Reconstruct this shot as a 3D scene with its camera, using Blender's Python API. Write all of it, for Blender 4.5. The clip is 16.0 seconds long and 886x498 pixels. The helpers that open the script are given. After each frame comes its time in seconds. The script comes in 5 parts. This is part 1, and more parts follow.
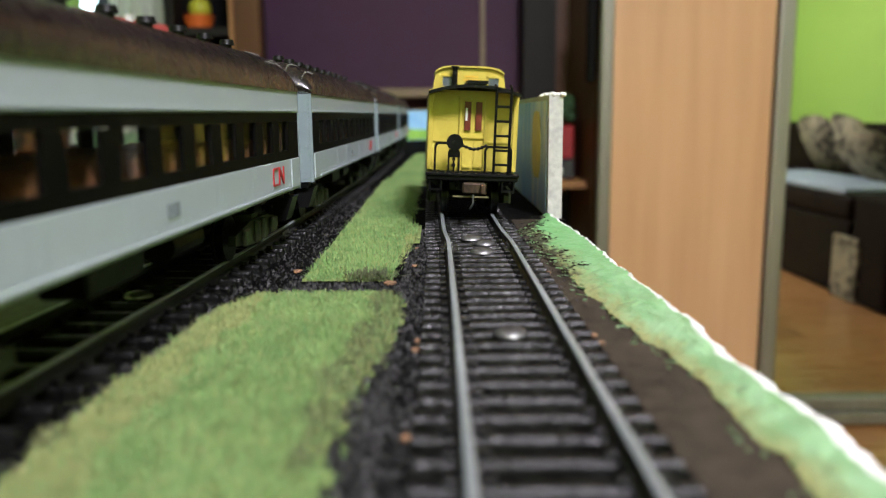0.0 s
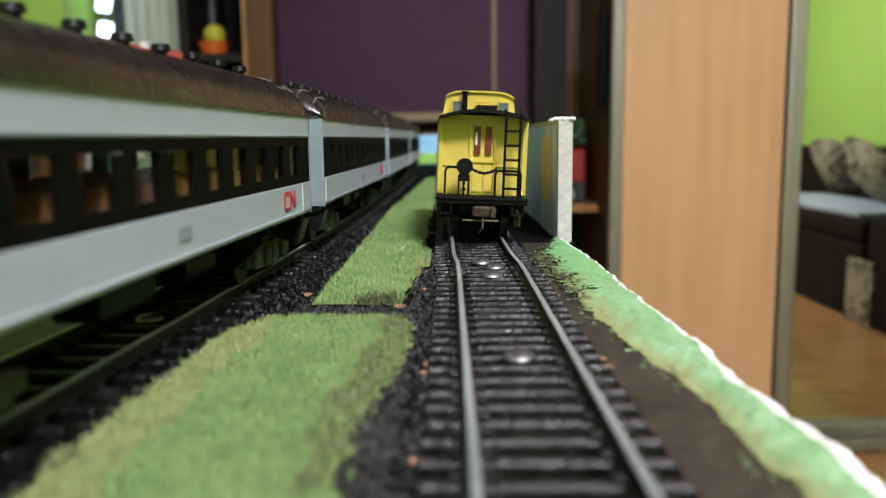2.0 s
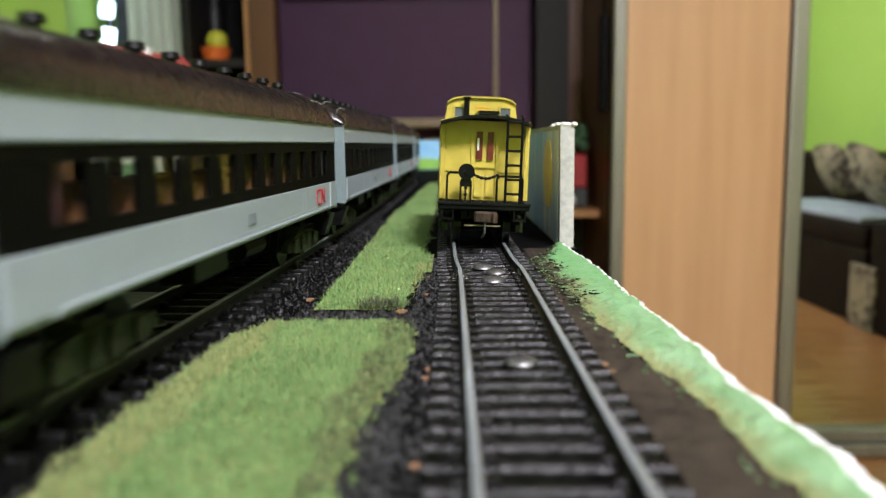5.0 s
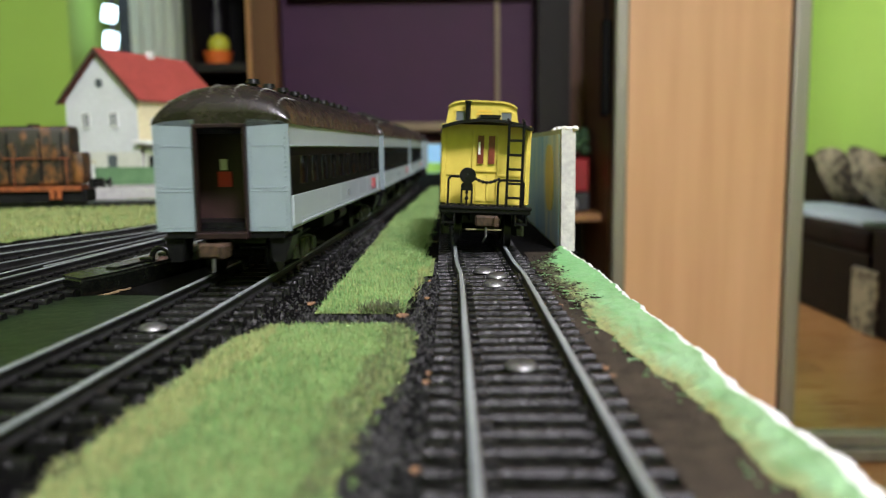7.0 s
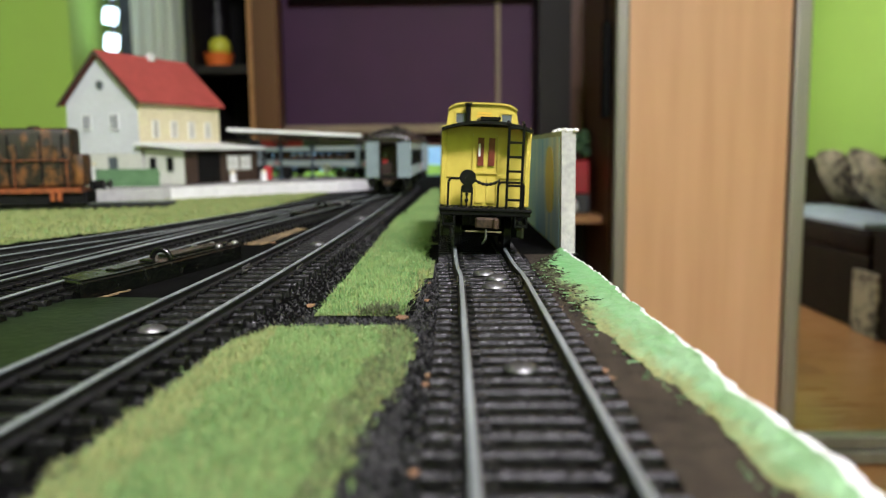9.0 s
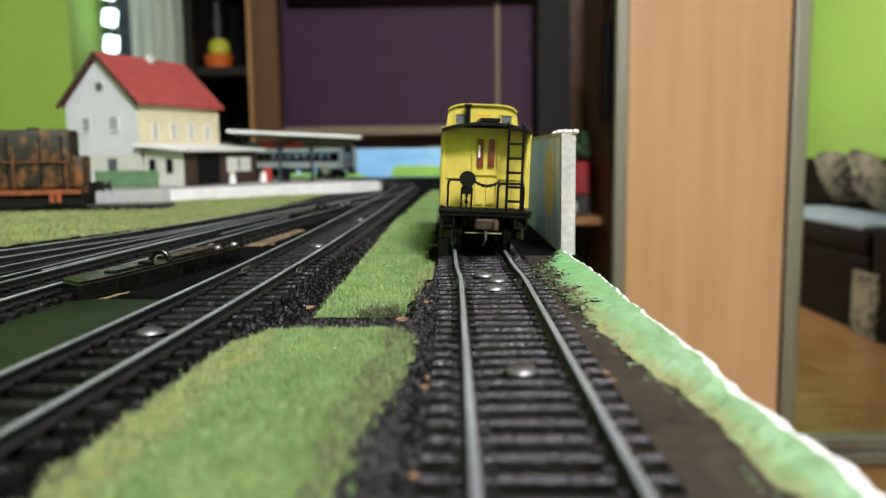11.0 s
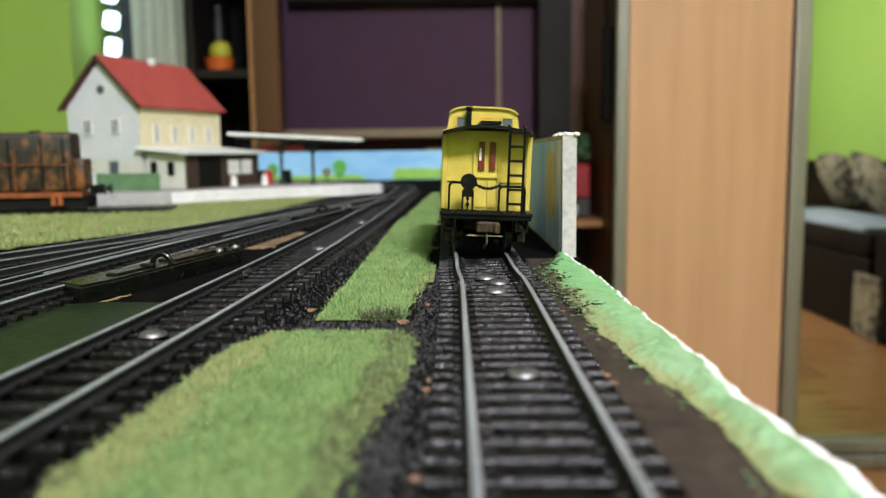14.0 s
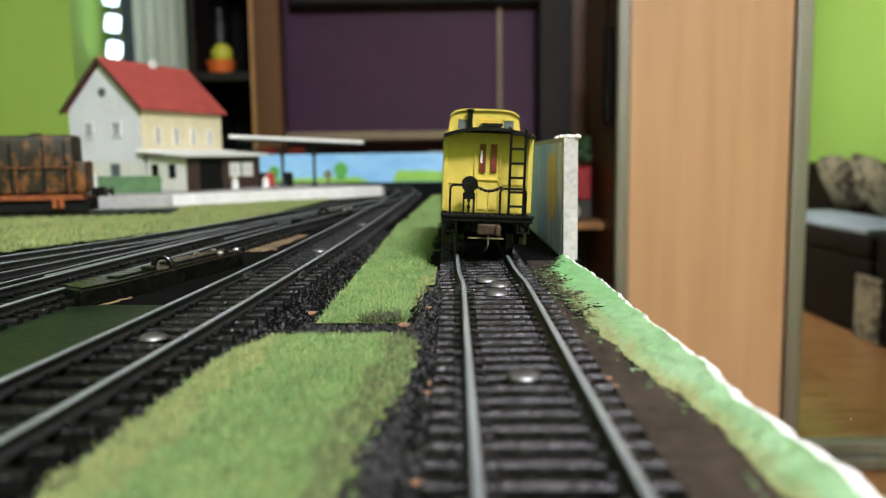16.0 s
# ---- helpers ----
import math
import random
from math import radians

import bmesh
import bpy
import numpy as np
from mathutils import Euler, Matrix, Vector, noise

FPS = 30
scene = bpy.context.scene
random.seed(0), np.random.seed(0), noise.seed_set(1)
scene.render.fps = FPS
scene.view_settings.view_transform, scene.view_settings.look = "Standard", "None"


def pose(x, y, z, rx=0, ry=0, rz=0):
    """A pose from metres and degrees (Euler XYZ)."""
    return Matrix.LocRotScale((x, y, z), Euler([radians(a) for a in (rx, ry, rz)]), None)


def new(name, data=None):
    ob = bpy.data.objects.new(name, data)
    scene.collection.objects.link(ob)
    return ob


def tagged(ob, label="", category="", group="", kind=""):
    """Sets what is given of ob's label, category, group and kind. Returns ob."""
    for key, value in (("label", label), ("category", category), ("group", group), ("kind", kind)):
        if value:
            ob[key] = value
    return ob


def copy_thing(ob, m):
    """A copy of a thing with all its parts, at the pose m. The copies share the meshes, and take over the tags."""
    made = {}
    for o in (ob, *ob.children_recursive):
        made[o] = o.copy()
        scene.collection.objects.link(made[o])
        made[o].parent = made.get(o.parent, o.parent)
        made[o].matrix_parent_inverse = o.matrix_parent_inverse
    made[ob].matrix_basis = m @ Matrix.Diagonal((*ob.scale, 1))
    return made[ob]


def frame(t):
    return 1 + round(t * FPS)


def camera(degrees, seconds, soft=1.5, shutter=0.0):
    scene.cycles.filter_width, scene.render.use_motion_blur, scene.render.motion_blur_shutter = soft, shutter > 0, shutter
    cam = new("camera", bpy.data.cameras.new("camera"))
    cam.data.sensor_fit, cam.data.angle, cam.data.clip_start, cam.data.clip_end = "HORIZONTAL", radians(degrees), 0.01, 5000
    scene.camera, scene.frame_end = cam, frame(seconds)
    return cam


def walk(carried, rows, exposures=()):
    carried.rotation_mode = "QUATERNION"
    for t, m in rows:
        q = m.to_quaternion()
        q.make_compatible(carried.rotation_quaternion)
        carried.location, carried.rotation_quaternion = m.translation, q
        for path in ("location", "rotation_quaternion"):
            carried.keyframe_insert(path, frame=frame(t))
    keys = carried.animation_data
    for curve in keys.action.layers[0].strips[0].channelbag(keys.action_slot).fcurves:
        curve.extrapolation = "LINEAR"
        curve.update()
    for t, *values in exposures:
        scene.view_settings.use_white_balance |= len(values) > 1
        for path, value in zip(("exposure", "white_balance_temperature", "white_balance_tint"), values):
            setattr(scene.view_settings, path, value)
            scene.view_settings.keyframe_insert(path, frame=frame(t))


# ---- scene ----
FAR = 5.0
cam = camera(58.49, 16.0, soft=1.1, shutter=0.4)
cam.data.dof.use_dof = True
cam.data.dof.focus_distance = 0.225
cam.data.dof.aperture_fstop = 16.0
walk(cam, [
    (0, pose(-0.00075, 0.00031, 0.03893, 80.345, 0.528, -0.460)),
    (0.5, pose(-0.00039, 0.00001, 0.03895, 80.504, 0.485, -0.346)),
    (1, pose(-0.00017, -0.00062, 0.03898, 81.571, 0.578, 0.178)),
    (1.5, pose(-0.00010, -0.00041, 0.03894, 82.017, 0.629, 0.346)),
    (2, pose(-0.00022, -0.00053, 0.03904, 82.055, 0.644, 0.371)),
    (2.5, pose(-0.00001, -0.00052, 0.03908, 82.086, 0.658, 0.399)),
    (3, pose(0.00012, -0.00038, 0.03899, 82.120, 0.665, 0.433)),
    (3.5, pose(0.00006, -0.00040, 0.03919, 82.117, 0.766, 0.427)),
    (4, pose(-0.00031, -0.00068, 0.03903, 82.212, 0.634, 0.450)),
    (6.5, pose(0.00002, -0.00063, 0.03908, 82.673, 0.754, 0.615)),
    (7, pose(-0.00003, -0.00079, 0.03908, 82.720, 0.643, 0.638)),
    (7.5, pose(-0.00002, -0.00046, 0.03904, 82.744, 0.742, 0.650)),
    (8, pose(-0.00002, -0.00060, 0.03914, 82.779, 0.706, 0.664)),
    (8.5, pose(0.00019, -0.00061, 0.03918, 82.791, 0.674, 0.684)),
    (9, pose(0.00018, -0.00059, 0.03906, 82.867, 0.629, 0.686)),
    (11.5, pose(0.00010, 0.00010, 0.03902, 82.977, 0.674, 0.653)),
    (12, pose(-0.00008, -0.00018, 0.03909, 82.986, 0.659, 0.673)),
    (12.5, pose(-0.00008, -0.00019, 0.03916, 83.017, 0.718, 0.720)),
    (13, pose(0.00001, 0.00003, 0.03900, 83.116, 0.697, 0.694)),
    (13.5, pose(0.00005, -0.00013, 0.03907, 83.103, 0.681, 0.710)),
    (14, pose(0.00009, -0.00016, 0.03913, 83.147, 0.695, 0.727)),
    (14.5, pose(0.00008, 0.00006, 0.03894, 83.246, 0.675, 0.754)),
    (15, pose(-0.00008, -0.00026, 0.03908, 83.233, 0.684, 0.793)),
    (15.5, pose(-0.00001, -0.00016, 0.03913, 83.262, 0.726, 0.793)),
    (16, pose(0.00016, 0.00021, 0.03915, 83.312, 0.745, 0.819)),
])

# ---- light: an evening room lit by its ceiling lamp ----
scene.view_settings.exposure = 0.0
world = bpy.data.worlds.new("room_dark")
world.use_nodes = True
scene.world = world
world.node_tree.nodes["Background"].inputs[0].default_value = (0.02, 0.022, 0.03, 1)
world.node_tree.nodes["Background"].inputs[1].default_value = 0.3
LAMP = (0.43, -0.95, 1.46)
lamp_data = bpy.data.lights.new("ceiling_lamp_light", "POINT")
lamp_data.shadow_soft_size = 0.17
lamp_data.energy, lamp_data.color = 212.0, (0.99, 0.93, 1.08)
lamp_light = new("ceiling_lamp_light", lamp_data)
lamp_light.matrix_world = pose(LAMP[0], LAMP[1], LAMP[2] - 0.12)


# ---- materials ----
def mat(name, color, color2=None, rough=0.6, metal=0.0, scale=300.0, mix=0.5, bump=0.0, bump_scale=None, stretch=(1, 1, 1),
        rough_var=0.1, island=0.0, coat=0.0, spread=0.12, rand=0.0, spec=0.4, shift=0.0):
    m = bpy.data.materials.new(name)
    m.use_nodes = True
    nt = m.node_tree
    bs = nt.nodes["Principled BSDF"]
    bs.inputs["Roughness"].default_value = rough
    bs.inputs["Metallic"].default_value = metal
    bs.inputs["Coat Weight"].default_value = coat
    bs.inputs["Specular IOR Level"].default_value = spec
    co = nt.nodes.new("ShaderNodeTexCoord")
    mp = nt.nodes.new("ShaderNodeMapping")
    mp.inputs["Scale"].default_value = stretch
    nt.links.new(co.outputs["Object"], mp.inputs["Vector"])
    n1 = nt.nodes.new("ShaderNodeTexNoise")
    n1.inputs["Scale"].default_value = scale
    n1.inputs["Detail"].default_value = 5.0
    n2 = nt.nodes.new("ShaderNodeTexNoise")
    n2.inputs["Scale"].default_value = scale * 0.13
    n2.inputs["Detail"].default_value = 3.0
    for n in (n1, n2):
        nt.links.new(mp.outputs[0], n.inputs["Vector"])
    add = nt.nodes.new("ShaderNodeMath")
    add.operation = "MULTIPLY_ADD"
    add.inputs[1].default_value = 0.55
    half = nt.nodes.new("ShaderNodeMath")
    half.operation = "MULTIPLY"
    half.inputs[1].default_value = 0.45
    nt.links.new(n2.outputs[0], half.inputs[0])
    nt.links.new(n1.outputs[0], add.inputs[0])
    nt.links.new(half.outputs[0], add.inputs[2])
    ramp = nt.nodes.new("ShaderNodeValToRGB")
    c2 = color2 or tuple(c * 0.72 for c in color)
    ramp.color_ramp.elements[0].position = 0.5 + shift - spread
    ramp.color_ramp.elements[1].position = 0.5 + shift + spread
    ramp.color_ramp.elements[0].color = (*c2, 1)
    ramp.color_ramp.elements[1].color = (*color, 1)
    last = add.outputs[0]
    if rand:
        info = nt.nodes.new("ShaderNodeObjectInfo")
        far = nt.nodes.new("ShaderNodeVectorMath")
        far.operation = "SCALE"
        far.inputs[0].default_value = (3.1, 1.7, 2.3)
        nt.links.new(info.outputs["Random"], far.inputs["Scale"])
        nt.links.new(far.outputs[0], mp.inputs["Location"])
    if island or rand:
        geo = nt.nodes.new("ShaderNodeNewGeometry" if island else "ShaderNodeObjectInfo")
        jit = nt.nodes.new("ShaderNodeMath")
        jit.operation = "MULTIPLY_ADD"
        jit.inputs[1].default_value = island or rand
        off = nt.nodes.new("ShaderNodeMath")
        off.operation = "SUBTRACT"
        off.inputs[1].default_value = (island or rand) * 0.5
        nt.links.new(geo.outputs["Random Per Island" if island else "Random"], jit.inputs[0])
        nt.links.new(last, off.inputs[0])
        nt.links.new(off.outputs[0], jit.inputs[2])
        last = jit.outputs[0]
    nt.links.new(last, ramp.inputs[0])
    nt.links.new(ramp.outputs[0], bs.inputs["Base Color"])
    if rough_var:
        rv = nt.nodes.new("ShaderNodeMapRange")
        rv.inputs["To Min"].default_value = max(0.03, rough - rough_var)
        rv.inputs["To Max"].default_value = min(1.0, rough + rough_var)
        nt.links.new(n1.outputs[0], rv.inputs["Value"])
        nt.links.new(rv.outputs[0], bs.inputs["Roughness"])
    if bump:
        bp = nt.nodes.new("ShaderNodeBump")
        bp.inputs["Strength"].default_value = 1.0
        bp.inputs["Distance"].default_value = bump
        if bump_scale:
            n3 = nt.nodes.new("ShaderNodeTexNoise")
            n3.inputs["Scale"].default_value = bump_scale
            n3.inputs["Detail"].default_value = 4.0
            nt.links.new(mp.outputs[0], n3.inputs["Vector"])
            nt.links.new(n3.outputs[0], bp.inputs["Height"])
        else:
            nt.links.new(n1.outputs[0], bp.inputs["Height"])
        nt.links.new(bp.outputs[0], bs.inputs["Normal"])
    return m


def glow(name, color, strength):
    m = bpy.data.materials.new(name)
    m.use_nodes = True
    bs = m.node_tree.nodes["Principled BSDF"]
    bs.inputs["Emission Color"].default_value = (*color, 1)
    bs.inputs["Emission Strength"].default_value = strength
    return m


def glass(name, tint=(0.9, 0.9, 0.9), rough=0.02):
    m = bpy.data.materials.new(name)
    m.use_nodes = True
    bs = m.node_tree.nodes["Principled BSDF"]
    bs.inputs["Base Color"].default_value = (*tint, 1)
    bs.inputs["Roughness"].default_value = rough
    bs.inputs["Transmission Weight"].default_value = 1.0
    bs.inputs["IOR"].default_value = 1.12
    return m


def mirror_mat():
    m = bpy.data.materials.new("mirror_silver")
    m.use_nodes = True
    bs = m.node_tree.nodes["Principled BSDF"]
    bs.inputs["Base Color"].default_value = (0.76, 0.79, 0.77, 1)
    bs.inputs["Metallic"].default_value = 1.0
    bs.inputs["Roughness"].default_value = 0.012
    return m


def wood_mat(name, c1, c2, scale, stretch, rough=0.4, coat=0.15):
    return mat(name, c1, c2, rough=rough, scale=scale, stretch=stretch, coat=coat, bump=0.0002, spread=0.16, spec=0.25)


M_RAIL = mat("rail_steel", (0.37, 0.41, 0.42), (0.22, 0.25, 0.25), rough=0.36, metal=0.45, scale=500, stretch=(1, 0.08, 1))
M_RAILSIDE = mat("rail_web_dark", (0.020, 0.020, 0.020), (0.009, 0.009, 0.009), rough=0.5, metal=0.2, scale=700)
M_TIE = mat("tie_plastic", (0.0058, 0.0060, 0.0054), (0.0020, 0.0021, 0.0019), rough=0.38, scale=420, bump=0.0006, bump_scale=620, rand=0.3, rough_var=0.25, spec=0.24)
M_BALLAST = mat("black_roadbed", (0.0042, 0.0042, 0.0040), (0.0012, 0.0012, 0.0012), spec=0.03, rough=0.8, scale=600, bump=0.0003, bump_scale=900, spread=0.1)
M_CORK = mat("cork_worn", (0.33, 0.18, 0.095), (0.09, 0.055, 0.032), rough=0.8, scale=900, bump=0.0002)
M_DUST = mat("dusty_grey_ground", (0.060, 0.054, 0.041), (0.014, 0.013, 0.010), rough=0.8, spec=0.15, scale=260, bump=0.0003, bump_scale=800, spread=0.14)
M_CORKPALE = mat("cork_dusty", (0.24, 0.165, 0.080), (0.080, 0.060, 0.034), rough=0.8, scale=520, bump=0.0002, spread=0.07, shift=0.02)
M_ROAD = mat("brown_black_strip", (0.046, 0.035, 0.024), (0.017, 0.0135, 0.0095), spec=0.2, rough=0.75, scale=260, bump=0.0002, bump_scale=1500)
M_GREEN = mat("green_plaster_paint", (0.25, 0.42, 0.23), (0.145, 0.27, 0.115), rough=0.5, scale=330, stretch=(1, 0.55, 1), bump=0.0004, bump_scale=700, spread=0.12)


def paint_layers(m, layers):
    """Brushed paint over a material: each layer shows where its named amount and a streaky noise agree."""
    nt = m.node_tree
    bs = nt.nodes["Principled BSDF"]
    last = bs.inputs["Base Color"].links[0].from_socket
    co = nt.nodes.new("ShaderNodeTexCoord")
    for name, color, scale, sharp, most in layers:
        at = nt.nodes.new("ShaderNodeAttribute")
        at.attribute_name = name
        mp = nt.nodes.new("ShaderNodeMapping")
        mp.inputs["Scale"].default_value = (1.6, 0.5, 1)
        mp.inputs["Rotation"].default_value = (0, 0, radians(28))
        nz = nt.nodes.new("ShaderNodeTexNoise")
        nz.inputs["Scale"].default_value = scale
        nz.inputs["Detail"].default_value = 6.0
        nz.inputs["Roughness"].default_value = 0.65
        nt.links.new(co.outputs["Object"], mp.inputs["Vector"])
        nt.links.new(mp.outputs[0], nz.inputs["Vector"])
        ad = nt.nodes.new("ShaderNodeMath")
        ad.operation = "MULTIPLY_ADD"
        ad.inputs[1].default_value = 2.0
        nt.links.new(nz.outputs[0], ad.inputs[0])
        nt.links.new(at.outputs["Fac"], ad.inputs[2])
        rg = nt.nodes.new("ShaderNodeMapRange")
        rg.inputs["From Min"].default_value = 1.5 - sharp
        rg.inputs["From Max"].default_value = 1.5 + sharp
        rg.inputs["To Max"].default_value = most
        nt.links.new(ad.outputs[0], rg.inputs["Value"])
        mx = nt.nodes.new("ShaderNodeMix")
        mx.data_type = "RGBA"
        for sock in mx.inputs:
            if sock.name == "B" and sock.type == "RGBA":
                sock.default_value = (*color, 1)
            if sock.name == "A" and sock.type == "RGBA":
                nt.links.new(last, sock)
        nt.links.new(rg.outputs[0], mx.inputs[0])
        last = next(o for o in mx.outputs if o.type == "RGBA")
    nt.links.new(last, bs.inputs["Base Color"])


paint_layers(M_GREEN, (("deep", (0.13, 0.345, 0.125), 260, 0.5, 0.8), ("ochre", (0.25, 0.225, 0.085), 420, 0.45, 0.8), ("black", (0.032, 0.030, 0.018), 520, 0.16, 0.95)))
# ochre for the streak of light painted under the caboose coupler
M_OCHRE = mat("light_gap_ochre", (0.20, 0.215, 0.085), (0.12, 0.095, 0.045), rough=0.6, scale=420, bump=0.0004)
M_RIM = mat("white_plaster_edge", (0.80, 0.80, 0.78), (0.66, 0.66, 0.63), rough=0.7, scale=300, bump=0.0004, bump_scale=700)
M_GRASS = mat("static_grass", (0.232, 0.355, 0.122), (0.098, 0.205, 0.062), rough=0.8, scale=130, island=0.2, spread=0.2)
M_GRASS_DRY = mat("static_grass_yellow", (0.315, 0.33, 0.125), (0.185, 0.215, 0.080), rough=0.7, scale=150, island=0.25, spread=0.2)
M_GRASS_DARK = mat("static_grass_dark", (0.10, 0.115, 0.05), (0.04, 0.05, 0.025), rough=0.75, scale=180, island=0.3, spread=0.2)
M_TURF = mat("turf_base", (0.16, 0.22, 0.06), (0.07, 0.10, 0.03), rough=0.9, scale=400, bump=0.0004)
M_GREENBLACK = mat("dark_green_painted_board", (0.0085, 0.0180, 0.0065), (0.003, 0.0055, 0.0025), spec=0.25, rough=0.45, scale=520, bump=0.0003, spread=0.14)
M_SCREW = mat("screw_steel_dark", (0.20, 0.20, 0.20), (0.09, 0.09, 0.09), rough=0.46, metal=0.85, scale=900)
M_YELLOW = mat("caboose_yellow", (0.48, 0.385, 0.065), (0.42, 0.335, 0.055), rough=0.42, scale=350, bump=0.00004, coat=0.1)
M_BLACK = mat("black_plastic", (0.005, 0.005, 0.0054), (0.002, 0.002, 0.0024), spec=0.14, rough=0.36, scale=500, bump=0.00008)
# black plastic; green light reflected by the grass is mixed into the colour
M_TRUCK = mat("black_plastic_grass_tint", (0.020, 0.026, 0.010), (0.007, 0.009, 0.004), spec=0.3, rough=0.4, scale=500, bump=0.0001)
M_BLACKMATT = mat("black_matt", (0.006, 0.006, 0.006), (0.003, 0.003, 0.003), spec=0.12, rough=0.7, scale=400)
M_MAROON = mat("maroon_plastic", (0.17, 0.025, 0.012), (0.10, 0.014, 0.008), rough=0.4, scale=400)
M_BRASS = mat("coupler_worn", (0.09, 0.055, 0.035), (0.02, 0.015, 0.012), rough=0.45, metal=0.5, scale=900)
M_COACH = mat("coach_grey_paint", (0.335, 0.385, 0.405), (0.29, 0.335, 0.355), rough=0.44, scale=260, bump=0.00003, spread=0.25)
# coach grey made darker: the shade on the coach ends is in this colour
M_COACHSHADE = mat("coach_grey_in_shade", (0.175, 0.222, 0.235), (0.145, 0.185, 0.20), rough=0.46, scale=260, bump=0.00003, spread=0.25)
M_BAND = mat("coach_black_band", (0.003, 0.0028, 0.0022), (0.0015, 0.0014, 0.0012), rough=0.55, scale=400, spec=0.06)
M_ROOF = mat("coach_roof_brown", (0.014, 0.0105, 0.0085), (0.007, 0.0052, 0.0045), rough=0.27, scale=330, bump=0.00005, rough_var=0.12)
# pale grey paints the glints on the dark roof's rivets
M_RIVET = mat("rivet_head_glints", (0.30, 0.30, 0.29), (0.08, 0.07, 0.06), rough=0.35, scale=900)
M_FADEDRED = mat("faded_red_ink", (0.60, 0.33, 0.04), (0.56, 0.38, 0.04), rough=0.45, scale=900)
M_RED = mat("red_paint", (0.42, 0.025, 0.03), (0.32, 0.02, 0.025), rough=0.45, scale=400)
M_INK = mat("dark_number_ink", (0.16, 0.19, 0.19), (0.10, 0.12, 0.12), rough=0.6, scale=800)
M_SEAT = mat("coach_seat_orange", (0.22, 0.10, 0.035), (0.12, 0.05, 0.02), rough=0.6, scale=300)
M_GLASS = glass("coach_glazing", (0.75, 0.75, 0.72), 0.05)
M_WALLWHITE = mat("house_wall_white", (0.53, 0.555, 0.58), (0.46, 0.485, 0.505), rough=0.75, scale=250, bump=0.00008)
M_WALLCREAM = mat("house_wall_cream", (0.68, 0.62, 0.42), (0.58, 0.52, 0.34), rough=0.75, scale=250, bump=0.00008)
M_PLINTH = mat("house_plinth_grey", (0.54, 0.55, 0.50), (0.45, 0.46, 0.41), rough=0.8, scale=300, bump=0.00015)
M_ROOFRED = mat("red_tile_roof", (0.36, 0.065, 0.055), (0.25, 0.04, 0.035), rough=0.6, scale=300, bump=0.0001)
M_BROWNWOOD = mat("dark_brown_timber", (0.06, 0.034, 0.022), (0.03, 0.018, 0.012), rough=0.6, scale=300, stretch=(1, 1, 0.15))
M_FENCE = mat("green_fence", (0.10, 0.20, 0.09), (0.06, 0.13, 0.06), rough=0.7, scale=500)
M_WHITE = mat("white_paint", (0.72, 0.73, 0.72), (0.62, 0.63, 0.62), rough=0.6, scale=300)
M_PLATFORM = mat("platform_concrete", (0.34, 0.34, 0.33), (0.24, 0.24, 0.23), rough=0.8, scale=350, bump=0.0002)
M_PANE = mat("dark_window_pane", (0.10, 0.12, 0.14), (0.06, 0.07, 0.08), rough=0.15, scale=200)
M_RUST = mat("rusty_loco", (0.22, 0.085, 0.020), (0.012, 0.010, 0.006), rough=0.5, scale=230, stretch=(1, 1, 0.55), bump=0.0004, spread=0.12, shift=0.125)
M_RUSTBAND = mat("rusty_orange_sill", (0.25, 0.062, 0.013), (0.05, 0.018, 0.008), rough=0.6, scale=300, spread=0.12)
M_SKYBOARD = mat("backdrop_sky_paint", (0.20, 0.45, 0.80), (0.34, 0.62, 0.88), rough=0.6, scale=22, stretch=(1, 1, 2.2), spread=0.14)
M_HILL = mat("backdrop_meadow_paint", (0.30, 0.56, 0.10), (0.20, 0.44, 0.08), rough=0.6, scale=60)
M_TREEPAINT = mat("backdrop_tree_paint", (0.12, 0.42, 0.09), (0.07, 0.30, 0.06), rough=0.6, scale=120)
M_FOAM = mat("white_foam_board", (0.44, 0.445, 0.41), (0.30, 0.31, 0.29), rough=0.8, scale=420, bump=0.0002, bump_scale=900)
M_LAKE = mat("backdrop_blue_grey_paint", (0.20, 0.44, 0.86), (0.74, 0.78, 0.84), rough=0.45, scale=120, stretch=(1, 1, 0.22), spread=0.12)
M_SUNPAINT = mat("backdrop_yellow_paint", (0.80, 0.68, 0.24), (0.64, 0.54, 0.22), rough=0.5, scale=160, stretch=(1, 1, 0.3))
# room
M_WALLGREEN = mat("lime_green_wall", (0.375, 0.565, 0.12), (0.36, 0.545, 0.112), rough=0.8, scale=12, bump=0.0004, bump_scale=240)
M_PURPLE = mat("purple_wall", (0.072, 0.0300, 0.072), (0.062, 0.0265, 0.063), rough=0.6, spec=0.2, scale=9, bump=0.0003, bump_scale=220)
M_CEIL = mat("white_ceiling", (0.75, 0.75, 0.73), (0.72, 0.72, 0.70), rough=0.9, scale=10)
M_BEECH = wood_mat("beech_door_panel", (0.70, 0.42, 0.25), (0.55, 0.31, 0.17), 10, (1.7, 1, 0.10), 0.42, 0.1)
M_WALNUT = wood_mat("brown_wood_panel", (0.125, 0.052, 0.024), (0.08, 0.032, 0.016), 12, (2.5, 1, 0.1), 0.45)
M_DARKWOOD = wood_mat("dark_wenge_panel", (0.011, 0.008, 0.008), (0.006, 0.0045, 0.0045), 12, (2.5, 1, 0.1), 0.6, 0.0)
